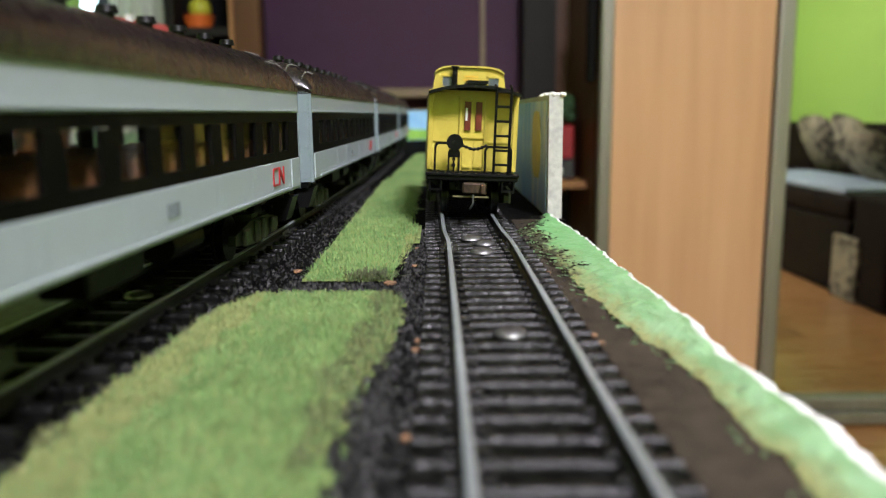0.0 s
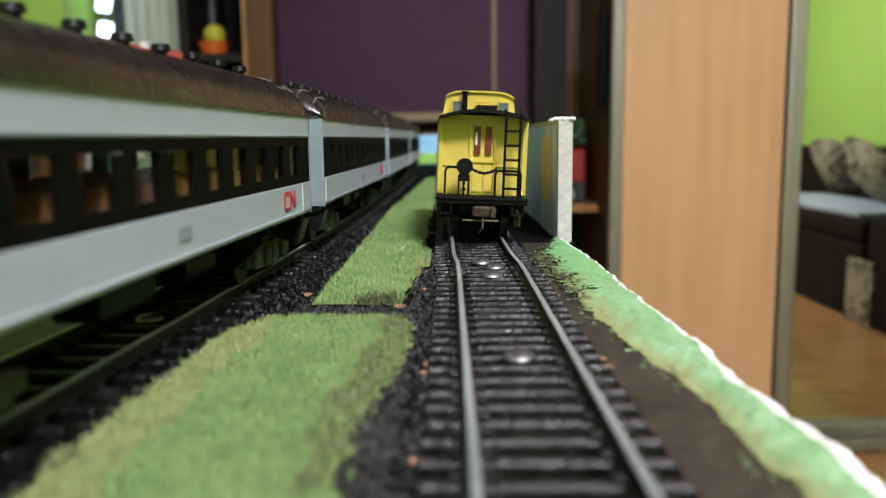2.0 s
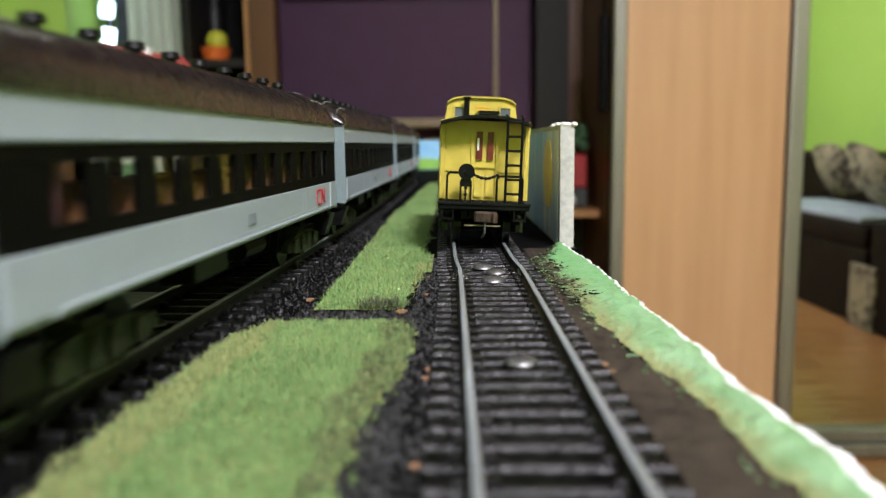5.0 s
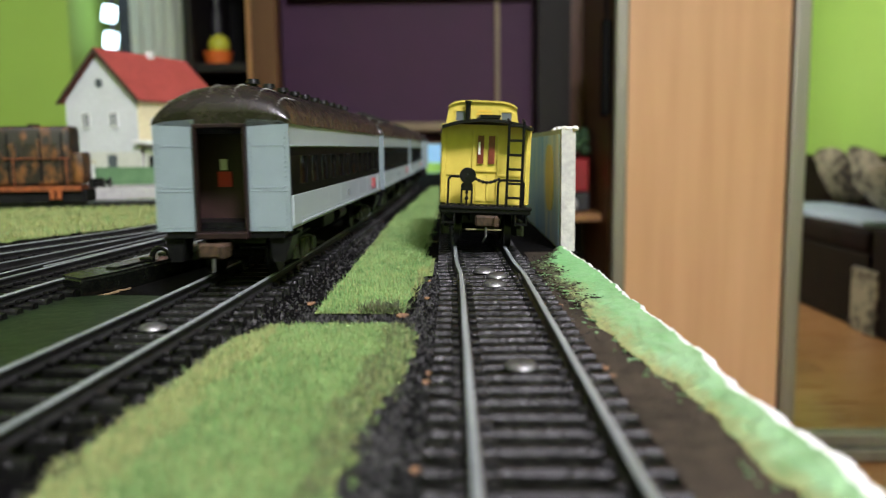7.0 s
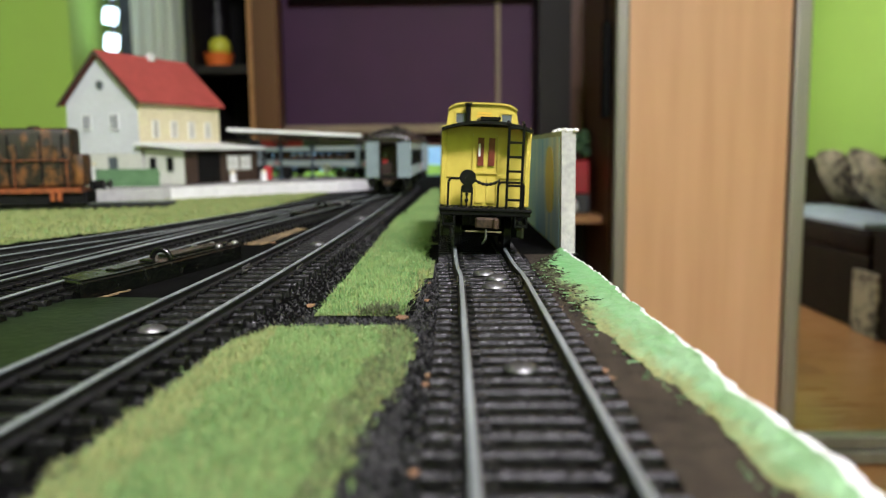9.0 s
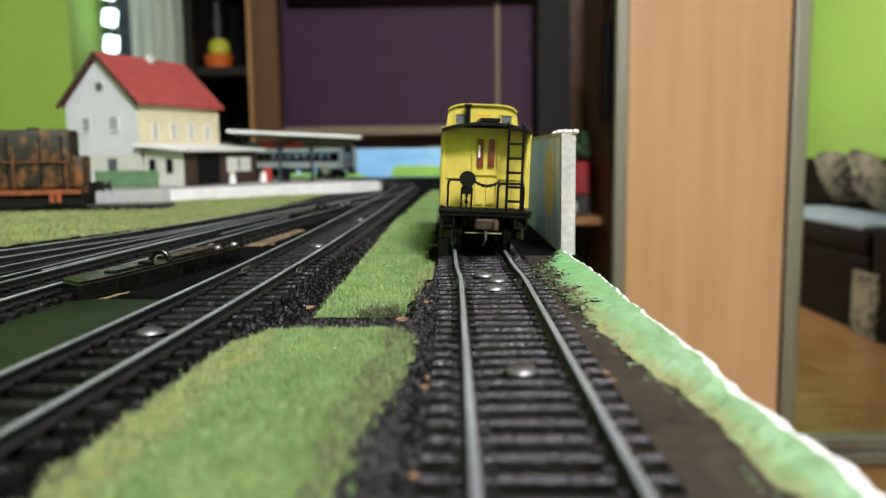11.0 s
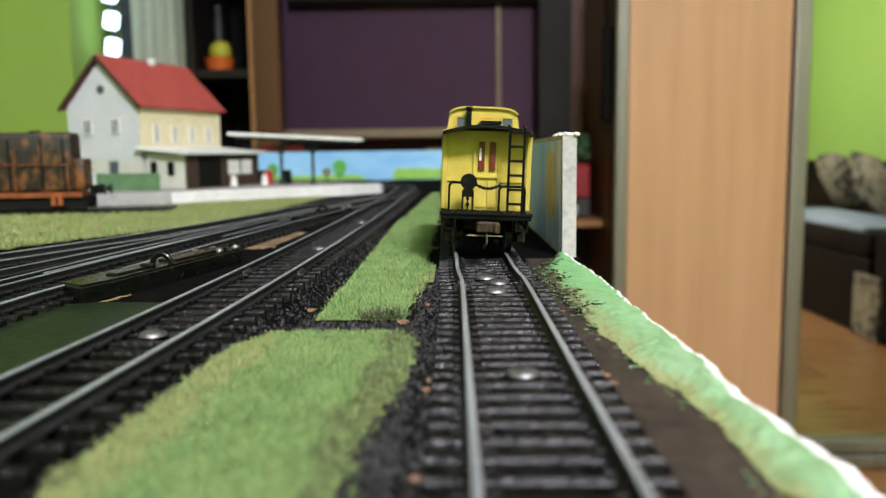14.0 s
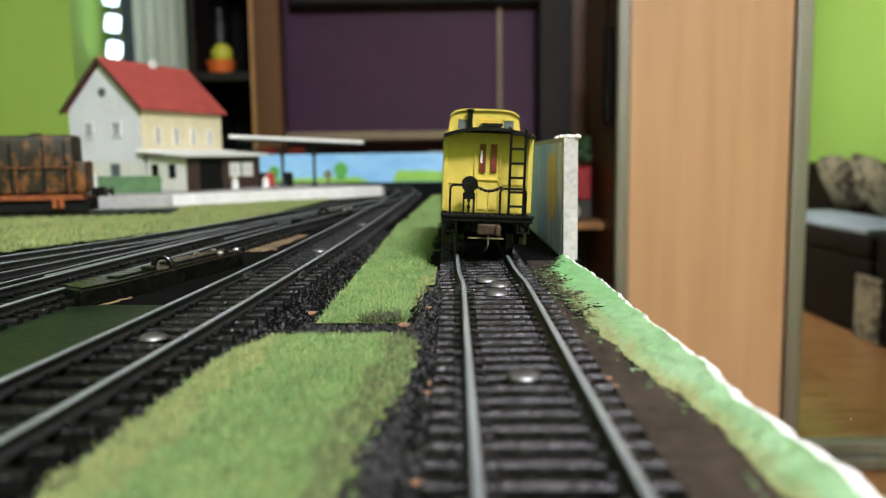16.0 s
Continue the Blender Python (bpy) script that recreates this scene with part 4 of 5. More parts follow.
def build_point_machine(x, y, rz):
    t = thing("point_machine", "glossy black point machine box with a raised ring", "point machine", pose(x, y, 0.0, 0, 0, rz), group="point machines")
    H = 0.0056
    plan = [(0.0060, -0.031), (0.0040, -0.0450), (-0.0068, -0.0400), (-0.0074, -0.034)]
    plan += [(-0.0007 - 0.0067 * math.cos(a * math.pi / 8), 0.0400 + 0.0050 * math.sin(a * math.pi / 8)) for a in range(9)]
    bm = bmesh.new()
    prism(bm, plan, 0.0, H, "z")
    bmesh.ops.recalc_face_normals(bm, faces=bm.faces[:])
    bmesh.ops.bevel(bm, geom=[e for e in bm.edges if all(v.co.z > H - 0.0001 for v in e.verts)], offset=0.0009, segments=3, affect="EDGES")
    housing = part("housing", bm, M_GLOSSBLACK, t, smooth=True)
    part("raised_plate", one_box(-0.0008, 0.020, H + 0.0002, 0.0066, 0.034, 0.0012, bev=0.0004, seg=2), M_GLOSSBLACK, housing)
    part("raised_plate", one_box(0.0004, -0.020, H + 0.0001, 0.0040, 0.014, 0.0010, bev=0.0004, seg=2), M_GLOSSBLACK, housing)
    bm = bmesh.new()
    tube(bm, [(0.0031 * math.cos(a * math.pi / 12), 0, 0.0034 * math.sin(a * math.pi / 12)) for a in range(13)], 0.0009, 10)
    part("ring", bm, M_GLOSSBLACK, t, "raised black half ring", smooth=True, at=pose(0.0006, -0.0020, H - 0.0004, 0, 0, 10))
    part("latch", one_box(0.0012, -0.0105, H + 0.0006, 0.0044, 0.0024, 0.0014, rz=12, bev=0.0005, seg=2), M_GLOSSBLACK, t, smooth=True)
    for dx, dy in ((0.0030, 0.0300), (-0.0030, 0.0360), (0.0034, 0.0410), (-0.0040, 0.0260)):
        bm = bmesh.new()
        ball(bm, (dx, dy, H + 0.0003), 0.0013, 12, 8, sz=0.7)
        part("screw_head", bm, M_SCREWLIGHT, t, "bright screw head", smooth=True)


M_SCREWLIGHT = mat("screw_steel_bright", (0.50, 0.50, 0.48), (0.22, 0.22, 0.22), rough=0.34, metal=0.8, scale=900)
M_GLOSSBLACK = mat("glossy_black_plastic", (0.0055, 0.0065, 0.0045), (0.002, 0.0024, 0.0018), rough=0.24, spec=0.28, scale=300, bump=0.0003, bump_scale=420, rough_var=0.12)


def build_backdrops():
    # far painted board
    t = thing("backdrop_board", "painted backdrop board with blue sky and green meadow", "backdrop", pose(0, 0, 0), kind="structure")
    part("panel", one_box(-0.90, 1.235, 0.0225, 1.9, 0.006, 0.045), M_SKYBOARD, t)
    bm = bmesh.new()
    prof = [(-0.095, 0.001), (-0.092, 0.012), (-0.086, 0.019), (-0.07, 0.0175), (-0.05, 0.018), (-0.02, 0.016), (0.0, 0.018), (0.045, 0.017), (0.045, 0.001)]
    prism(bm, prof, 1.2310, 1.2322, "y")
    part("meadow", bm, M_HILL, t, "painted green meadow")
    for cx, cz, r in ((-0.176, 0.018, 0.0125), (-0.28, 0.016, 0.010)):
        bm = bmesh.new()
        prism(bm, [(cx + r * (0.8 + 0.15 * math.sin(3 * a)) * math.cos(a), cz + r * 1.15 * math.sin(a)) for a in [i * 6.283 / 16 for i in range(16)]], 1.2304, 1.2318, "y")
        part("tree", bm, M_TREEPAINT, t, "painted round tree")
    bm = bmesh.new()
    prism(bm, [(-1.8, 0.001), (-1.8, 0.010), (-0.4, 0.012), (-0.25, 0.008), (-0.15, 0.009), (-0.13, 0.001)], 1.2306, 1.2320, "y")
    part("far_meadow", bm, M_HILL, t)
    # side board of foam with painted inner face
    t = thing("backdrop_board", "white foam backdrop board with painted inner face", "backdrop", pose(0, 0, 0), kind="structure")
    bm = bmesh.new()
    box(bm, 0.0432, 0.745, 0.0228, 0.0052, 0.90, 0.0456)
    part("panel", bm, M_FOAM, t)
    part("painted_face", one_box(0.0404, 0.747, 0.0222, 0.0004, 0.894, 0.043), M_LAKE, t, "blue-grey painted lake")
    bm = bmesh.new()
    prism(bm, [(0.327 + 0.013 * math.cos(a), 0.0265 + 0.0150 * math.sin(a) + 0.0015 * math.sin(3 * a)) for a in [i * 6.283 / 18 for i in range(18)]], 0.0398, 0.0401, "x")
    part("yellow_spot", bm, M_SUNPAINT, t, "painted yellow spot")
    rng = random.Random(17)
    for i in range(16):
        bm = bmesh.new()
        ball(bm, (0, 0, 0), 0.0006 + 0.0008 * rng.random(), 9, 6, sz=0.7, sy=1.6)
        for v in bm.verts:
            v.co *= 1 + 0.35 * noise.noise(v.co * 900 + Vector((i, 0, 0)))
        part("plaster_lump", bm, M_RIM, t, "rough white plaster lump", smooth=True, at=pose(0.0408 + 0.0052 * rng.random(), 0.2955 + 0.05 * rng.random() ** 2, 0.0456 + 0.0003 * rng.random()))
    part("blue_stripe", one_box(0.0461, 0.745, 0.021, 0.0006, 0.88, 0.036), M_SKYBOARD, t)


build_board()
build_verge()
build_streaks()
build_grass()
build_tracks()
build_joiners()
build_point_machine(-0.0930, 0.2500, -12.6)
build_point_machine(-0.0790, 0.4770, -10)
build_backdrops()


# ---- the yellow caboose ----
def wheelset(parent, y, name="wheelset"):
    bm = bmesh.new()
    for s in (-1, 1):
        rod(bm, (s * 0.0072, y, 0.0055), (s * 0.0078, y, 0.0055), 0.0064, 20)
        rod(bm, (s * 0.0078, y, 0.0055), (s * 0.0098, y, 0.0055), 0.0055, 20)
    rod(bm, (-0.0075, y, 0.0055), (0.0075, y, 0.0055), 0.0012, 8)
    return part(name, bm, M_BLACK, parent, smooth=True)


def truck(parent, y, wb=0.021, half=0.0125):
    bm = bmesh.new()
    for s in (-1, 1):
        prism(bm, [(y - wb * 0.78, 0.0045), (y - wb * 0.78, 0.0068), (y - wb * 0.3, 0.0088), (y + wb * 0.3, 0.0088), (y + wb * 0.78, 0.0068), (y + wb * 0.78, 0.0045), (y + wb * 0.2, 0.0030), (y - wb * 0.2, 0.0030)], s * half - 0.0009, s * half + 0.0009, "x")
        for d in (-0.5, 0.5):
            box(bm, s * (half + 0.0013), y + d * wb, 0.0056, 0.0014, 0.0042, 0.0040, bev=0.0004)
        for d in (-0.12, 0.12):
            rod(bm, (s * (half + 0.0012), y + d * wb, 0.0034), (s * (half + 0.0012), y + d * wb, 0.0084), 0.0011, 8)
    box(bm, 0, y, 0.0085, 2 * half, 0.006, 0.0030)
    tr = part("truck", bm, M_TRUCK, parent, "black bogie frame, tinted olive for light off the grass")
    for d in (-0.5, 0.5):
        wheelset(tr, y + d * wb)
    return tr


def coupler(parent, y, sgn, z=0.0095):
    bm = bmesh.new()
    box(bm, 0, y + sgn * 0.004, z, 0.0030, 0.010, 0.0022)
    box(bm, 0.0002, y + sgn * 0.0095, z, 0.0075, 0.0030, 0.0036, bev=0.0005)
    box(bm, 0.0030, y + sgn * 0.0118, z, 0.0018, 0.0030, 0.0034, bev=0.0004)
    part("coupler", bm, M_BRASS, parent, "worn brownish knuckle coupler")
    bm = bmesh.new()
    tube(bm, [(0, y + sgn * 0.0100, z - 0.0015), (0, y + sgn * 0.0104, z - 0.0050), (-0.0008, y + sgn * 0.0085, z - 0.0068)], 0.00035)
    part("uncoupling_pin", bm, M_SCREW, parent, "thin steel pin")


def build_caboose():
    t = thing("caboose", "yellow wooden-style model caboose with black roof and ladder", "model wagon", pose(0.0102, 0.2600, RAIL, 0, 2.6, 0.9))
    L, W = 0.118, 0.0148
    b0, b1 = 0.0095, L - 0.0095
    # body walls with planked sides
    bm = bmesh.new()
    box(bm, 0, (b0 + b1) / 2, 0.0283, 2 * W - 0.0012, b1 - b0, 0.0267)
    body = part("body", bm, M_YELLOW, t)
    for s in (-1, 1):
        for i in range(32):
            y = b0 + (i + 0.5) * (b1 - b0) / 32
            bm2 = one_box(s * (W - 0.0002), y, 0.0283, 0.0007, (b1 - b0) / 32 - 0.0003, 0.0265)
            part("plank", bm2, M_YELLOW, body)
    for s in (-1, 1):
        for yy in (b0 - 0.0002, b1 + 0.0002):
            part("corner_post", one_box(s * (W - 0.0006), yy, 0.0283, 0.0018, 0.0014, 0.0267, bev=0.0003), M_YELLOW, body)
    # end wall: door with two narrow windows
    yb = b0 - 0.0004
    bm = bmesh.new()
    box(bm, -0.0042, yb, 0.0270, 0.0008, 0.0010, 0.0240)
    box(bm, 0.0042, yb, 0.0270, 0.0008, 0.0010, 0.0240)
    box(bm, 0, yb, 0.0392, 0.0092, 0.0010, 0.0008)
    box(bm, 0, yb, 0.0262, 0.0084, 0.0008, 0.0006)
    for s in (-1, 1):
        box(bm, s * 0.0019, yb + 0.0001, 0.0205, 0.0028, 0.0007, 0.0090)
        box(bm, s * 0.0090, yb + 0.0001, 0.0248, 0.0090, 0.0006, 0.0005)
    part("door_frame", bm, M_YELLOW, body)
    for s in (-1, 1):
        part("door_window", one_box(s * 0.00185, yb - 0.0001, 0.0333, 0.0021, 0.0007, 0.0094), M_MAROON, body, "narrow maroon window pane")
    # gleam on the left pane, painted as a small white strip
    part("window_gleam", one_box(-0.0023, yb - 0.0004, 0.0338, 0.0007, 0.0004, 0.0042), M_WHITE, body, "pale gleam on the window, set in as a white strip")
    # roof
    prof = [(-W - 0.0004 + (2 * W + 0.0004) * i / 14, 0.0409 + 0.0025 * (1 - abs(-1 + i / 7) ** 2.2)) for i in range(15)]
    bm = bmesh.new()
    prism(bm, prof + [(x, z - 0.0010) for x, z in prof[::-1]], 0.0005, L - 0.0005, "y")
    part("roof", bm, M_BLACK, t, "black curved roof", smooth=True)
    part("roof_walk", one_box(0.0006, 0.020, 0.0442, 0.0066, 0.038, 0.0010), M_BLACK, t, "black roof walk")
    part("roof_walk", one_box(0.0006, 0.098, 0.0442, 0.0066, 0.036, 0.0010), M_BLACK, t, "black roof walk")
    # cupola
    c0, c1, cw = 0.0405, 0.0770, 0.0137
    bm = bmesh.new()
    top = [((-cw + 2 * cw * i / 16) * (0.95 - 0.03 * abs(-1 + i / 8) ** 6), 0.0490 + 0.0022 * (1 - abs(-1 + i / 8) ** 5)) for i in range(17)]
    prism(bm, [(cw, 0.0415), (-cw, 0.0415)] + top, c0, c1, "y")
    cup = part("cupola", bm, M_YELLOW, t, "yellow rounded cupola", smooth=True)
    for s in (-1, 1):
        part("cupola_window", one_box(s * 0.0085 + (0.0004 if s > 0 else 0.0004), c0 - 0.0002, 0.0456, 0.0038, 0.0006, 0.0036), M_PANE, cup, "small cupola window")
        bm = bmesh.new()
        x = s * 0.0085 + (0.0004 if s > 0 else 0.0004)
        for dx in (-0.0022, 0.0022):
            box(bm, x + dx, c0 - 0.0003, 0.0456, 0.0006, 0.0012, 0.0048)
        for dz in (-0.0023, 0.0023):
            box(bm, x, c0 - 0.0003, 0.0456 + dz * 0.92, 0.0050, 0.0012, 0.0006)
        part("window_trim", bm, M_YELLOW, cup)
    ctop = [((-cw + 2 * cw * i / 16) * (0.965 - 0.03 * abs(-1 + i / 8) ** 6), 0.0493 + 0.0022 * (1 - abs(-1 + i / 8) ** 5)) for i in range(17)]
    bm = bmesh.new()
    prism(bm, ctop + [(x, z - 0.0006) for x, z in ctop[::-1]], c0 - 0.0012, c1 + 0.0012, "y")
    part("cupola_roof", bm, M_YELLOW, cup, smooth=True)
    bm = bmesh.new()
    rod(bm, (-0.0056, c0 - 0.003, 0.0420), (-0.0056, c0 - 0.003, 0.0506), 0.0010, 10)
    rod(bm, (-0.0056, c0 - 0.003, 0.0503), (-0.0056, c0 - 0.003, 0.0511), 0.0015, 10)
    part("smoke_jack", bm, M_BLACK, t, "black stove pipe", smooth=True)
    for z, w in ((0.0477, 0.0052), (0.0465, 0.0062)):
        part("lettering_bar", one_box(0.0006, c0 - 0.0001, z, w, 0.0003, 0.0006), M_FADEDRED, cup, "faded red bar of lettering")
    bm = bmesh.new()
    for i in range(13):
        ball(bm, (0.0131, b0 - 0.0006, 0.0245 + i * 0.00095), 0.00026, 5, 4)
    tagged(part("rivets", bm, M_YELLOW, body), kind="stuff")
    # underframe and decks
    bm = bmesh.new()
    box(bm, 0, L / 2, 0.0133, 2 * W + 0.0006, L - 0.002, 0.0022, bev=0.0003)
    box(bm, 0, L / 2, 0.0105, 0.009, L - 0.02, 0.004)
    part("underframe", bm, M_BLACK, t, "black underframe with end decks")
    for yd in (0.0016, L - 0.0016):
        bm = bmesh.new()
        box(bm, 0, yd, 0.0142, 2 * W + 0.0012, 0.0026, 0.0012, bev=0.0003)
        for i in range(11):
            box(bm, -0.0125 + i * 0.0025, yd, 0.0150, 0.0016, 0.0022, 0.0005)
        part("end_sill", bm, M_BLACK, t)
        bm = bmesh.new()
        for s in (-1, 1):
            box(bm, s * 0.0120, yd + 0.003, 0.0090, 0.0040, 0.006, 0.0006)
            box(bm, s * 0.0139, yd + 0.003, 0.0110, 0.0005, 0.006, 0.0050)
            box(bm, s * 0.0101, yd + 0.003, 0.0110, 0.0005, 0.006, 0.0050)
        part("steps", bm, M_BLACK, t, "black corner steps")
    # railings, brake wheel, chain, ladder on the near end
    y = 0.0016
    r = 0.00042
    bm = bmesh.new()
    tube(bm, [(-0.0125, y, 0.0148), (-0.0125, y, 0.0232), (-0.0118, y, 0.0243), (-0.0082, y, 0.0243)], r)
    part("railing", bm, M_BLACK, t, "thin black end railing", smooth=True)
    bm = bmesh.new()
    tube(bm, [(0.0040, y, 0.0148), (0.0040, y, 0.0225), (0.0048, y, 0.0235), (0.0118, y, 0.0235), (0.0125, y, 0.0226), (0.0125, y, 0.0148)], r)
    part("railing", bm, M_BLACK, t, "thin black end railing", smooth=True)
    bm = bmesh.new()
    box(bm, -0.0080, y, 0.0183, 0.0006, 0.0010, 0.0070)
    box(bm, -0.0046, y, 0.0183, 0.0006, 0.0010, 0.0070)
    box(bm, -0.0063, y, 0.0210, 0.0034, 0.0010, 0.0026)
    rod(bm, (-0.0063, y, 0.0150), (-0.0063, y, 0.0200), 0.0003)
    ball(bm, (-0.0063, y, 0.0172), 0.0007, 8, 6)
    ball(bm, (-0.0063, y, 0.0192), 0.0006, 8, 6)
    bs = part("brake_stand", bm, M_BLACK, t, "black brake stand")
    bm = bmesh.new()
    rod(bm, (-0.0062, y - 0.0004, 0.0247), (-0.0062, y - 0.0012, 0.0247), 0.0027, 24)
    rod(bm, (-0.0062, y - 0.0012, 0.0247), (-0.0062, y - 0.0018, 0.0247), 0.0007, 10)
    part("brake_wheel", bm, M_BLACK, bs, smooth=True)
    bm = bmesh.new()
    pts = [(-0.0037 + 0.0078 * i / 12, y, 0.0238 - 0.0012 * math.sin(math.pi * i / 12)) for i in range(13)]
    for i, p in enumerate(pts):
        ball(bm, p, 0.00042 if i % 2 else 0.00062, 7, 5)
    tube(bm, pts, 0.0002, 5)
    part("chain", bm, M_BLACK, t, "black safety chain")
    bm = bmesh.new()
    for s in (-1, 1):
        x = 0.0092 + s * 0.0024
        tube(bm, [(x, y - 0.0010, 0.0148), (x, y - 0.0010, 0.0425), (x + s * 0.0001, y + 0.003, 0.0434)], 0.0005, 6)
    lad = part("ladder", bm, M_BLACK, t, "black end ladder", smooth=True)
    for i in range(6):
        bm = bmesh.new()
        z = 0.0178 + i * 0.0047
        rod(bm, (0.0068, y - 0.0010, z), (0.0116, y - 0.0010, z), 0.00042, 6)
        part("rung", bm, M_BLACK, lad)
    # light passing below the coupler, put in as a thin ochre bar
    part("light_gap_stripe", one_box(-0.0002, 0.0030, 0.0068, 0.0120, 0.0008, 0.0004), M_OCHRE, t, "thin yellow bar standing for light below the coupler")
    coupler(t, 0.003, -1, 0.0105)
    truck(t, 0.026)
    truck(t, L - 0.026)
    return t


# ---- the passenger coaches ----
CL = 0.184          # length of a coach body
PITCH = 0.204       # coach to coach


def build_coach(at):
    t = thing("passenger_coach", "light grey model passenger coach with black window band", "model coach", at, group="coaches of the passenger train")
    W = 0.0175
    h = CL / 2
    z0, zb0, zb1, z1 = 0.0137, 0.0224, 0.0347, 0.0410
    nwin, pitch = 11, 0.0150
    for s in (-1, 1):
        x = s * (W - 0.0005)
        side = part("side_wall", one_box(x, 0, (z0 + zb0) / 2, 0.0010, CL, zb0 - z0, bev=0.0002), M_COACH, t, "light grey lower side panel")
        part("letter_board", one_box(x, 0, (zb1 + z1) / 2, 0.0010, CL, z1 - zb1, bev=0.0002), M_COACH, side)
        part("sill_rib", one_box(s * (W + 0.0001), 0, z0 + 0.0010, 0.0006, CL - 0.026, 0.0005), M_COACH, side)
        part("belt_rib", one_box(s * (W + 0.0001), 0, zb1 + 0.0006, 0.0006, CL - 0.004, 0.0004), M_COACH, side)
        for e in (-1, 1):
            part("vestibule_door", one_box(s * (W + 0.00005), e * (h - 0.0062), (z0 + zb0) / 2 + 0.0004, 0.0006, 0.0086, zb0 - z0 - 0.001), M_COACH, side)
        # black band with openings
        bm = bmesh.new()
        box(bm, x, 0, zb0 + 0.0012, 0.0008, CL - 0.002, 0.0024)
        box(bm, x, 0, zb1 - 0.0011, 0.0008, CL - 0.002, 0.0022)
        ys = [(i - (nwin - 1) / 2) * pitch for i in range(nwin)]
        edges = [-h + 0.001] + [v for yy in ys for v in (yy - 0.0047, yy + 0.0047)] + [h - 0.001]
        for a, b in zip(edges[::2], edges[1::2]):
            box(bm, x, (a + b) / 2, (zb0 + zb1) / 2, 0.0008, b - a, zb1 - zb0 - 0.0046)
        band = part("window_band", bm, M_BAND, t, "black window band")
        for yy in ys:
            ob = part("window", one_box(x - s * 0.0005, yy, (zb0 + zb1) / 2, 0.0003, 0.0100, 0.0082), M_GLASS, band, "clear window pane")
            ob.visible_shadow = False
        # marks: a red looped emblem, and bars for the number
        yl, zl, xl = h - 0.024, 0.0187, s * (W + 0.0001)
        e = 1 if s > 0 else -1
        hook = [(0.0, 0.0023), (-0.0044, 0.0023), (-0.0049, 0.0018), (-0.0049, -0.0018), (-0.0044, -0.0023), (0.0, -0.0023), (0.0, -0.0018), (-0.0041, -0.0018), (-0.0043, -0.0015), (-0.0043, 0.0015), (-0.0041, 0.0018), (0.0, 0.0018)]
        for off, pts in ((-0.0007, hook), (0.0007, [(-0.0007, -0.0023), (-0.0007, 0.0023), (0.0001, 0.0023), (0.0036, -0.0012), (0.0036, 0.0023), (0.0042, 0.0023), (0.0042, -0.0023), (0.0035, -0.0023), (-0.0001, 0.0012), (-0.0001, -0.0023)])):
            bm = bmesh.new()
            prism(bm, [(yl + (off + a) * e, zl + b) for a, b in pts], xl - 0.0002, xl + 0.0002, "x")
            part("emblem", bm, M_RED, side, "red squared emblem stroke")
        bm = bmesh.new()
        for k in range(4):
            box(bm, xl, (k - 1.5) * 0.0014 - 0.002 * e, 0.0184, 0.0003, 0.0007, 0.0024)
        part("number_bar", bm, M_INK, side, "dark number bars")
        bm = bmesh.new()
        for k in range(40):
            yy = -h + 0.014 + k * (CL - 0.028) / 39
            box(bm, s * W, yy, z0 + 0.0022, 0.0003, 0.0003, 0.0003)
        for yy in (-0.045, -0.02, 0.02, 0.045):
            for k in range(6):
                box(bm, s * W, yy, z0 + 0.003 + k * 0.0009, 0.0003, 0.0003, 0.0003)
                box(bm, s * W, yy + 0.0035, z0 + 0.003 + k * 0.0009, 0.0003, 0.0003, 0.0003)
        tagged(part("rivets", bm, M_COACH, side), kind="stuff")
    # floor, seats, and a dark lining
    part("floor", one_box(0, 0, z0 + 0.0010, 2 * W - 0.002, CL - 0.003, 0.0016), M_BLACK, t)
    for k in range(10):
        yy = (k - 4.5) * pitch
        for s in (-1, 1):
            bm = one_box(s * 0.0090, yy, 0.0220, 0.0110, 0.0018, 0.0120, bev=0.0005)
            box(bm, s * 0.0090, yy + 0.0030, 0.0182, 0.0110, 0.0050, 0.0036, bev=0.0004)
            part("seat", bm, M_SEAT, t, "orange-brown seat")
    # roof with domed ends
    bm = bmesh.new()
    rings = []
    n = 16
    for k in range(13):
        f = [0, .005, .013, .026, .042, .065, .5, .935, .958, .974, .987, .995, 1][k]
        yy = -h + CL * f
        d = min(f, 1 - f) * CL
        q = min(1.0, d / 0.0115)
        rise = 0.0108 * (0.30 + 0.70 * math.sqrt(max(0.0, 1 - (1 - q) ** 2)))
        prof = [((W + 0.0004) * math.sin((i / n - 0.5) * math.pi), z1 - 0.0004 + rise * math.cos((i / n - 0.5) * math.pi) ** 0.8) for i in range(n + 1)]
        rings.append([(a, yy, b) for a, b in prof] + [(0, yy, z1 - 0.0006)])
    loft(bm, rings)
    roof = part("roof", bm, M_ROOF, t, "dark brown arched roof", smooth=True)
    for k in range(10):
        bm = bmesh.new()
        yy = -0.074 + k * 0.0164
        rod(bm, (0.0040, yy, 0.0490), (0.0040, yy, 0.0520), 0.0012, 12)
        rod(bm, (0.0040, yy, 0.0520), (0.0040, yy, 0.0533), 0.0020, 12, 0.0017)
        part("roof_vent", bm, M_BLACK, roof, "black round roof vent", smooth=True)
    bm = bmesh.new()
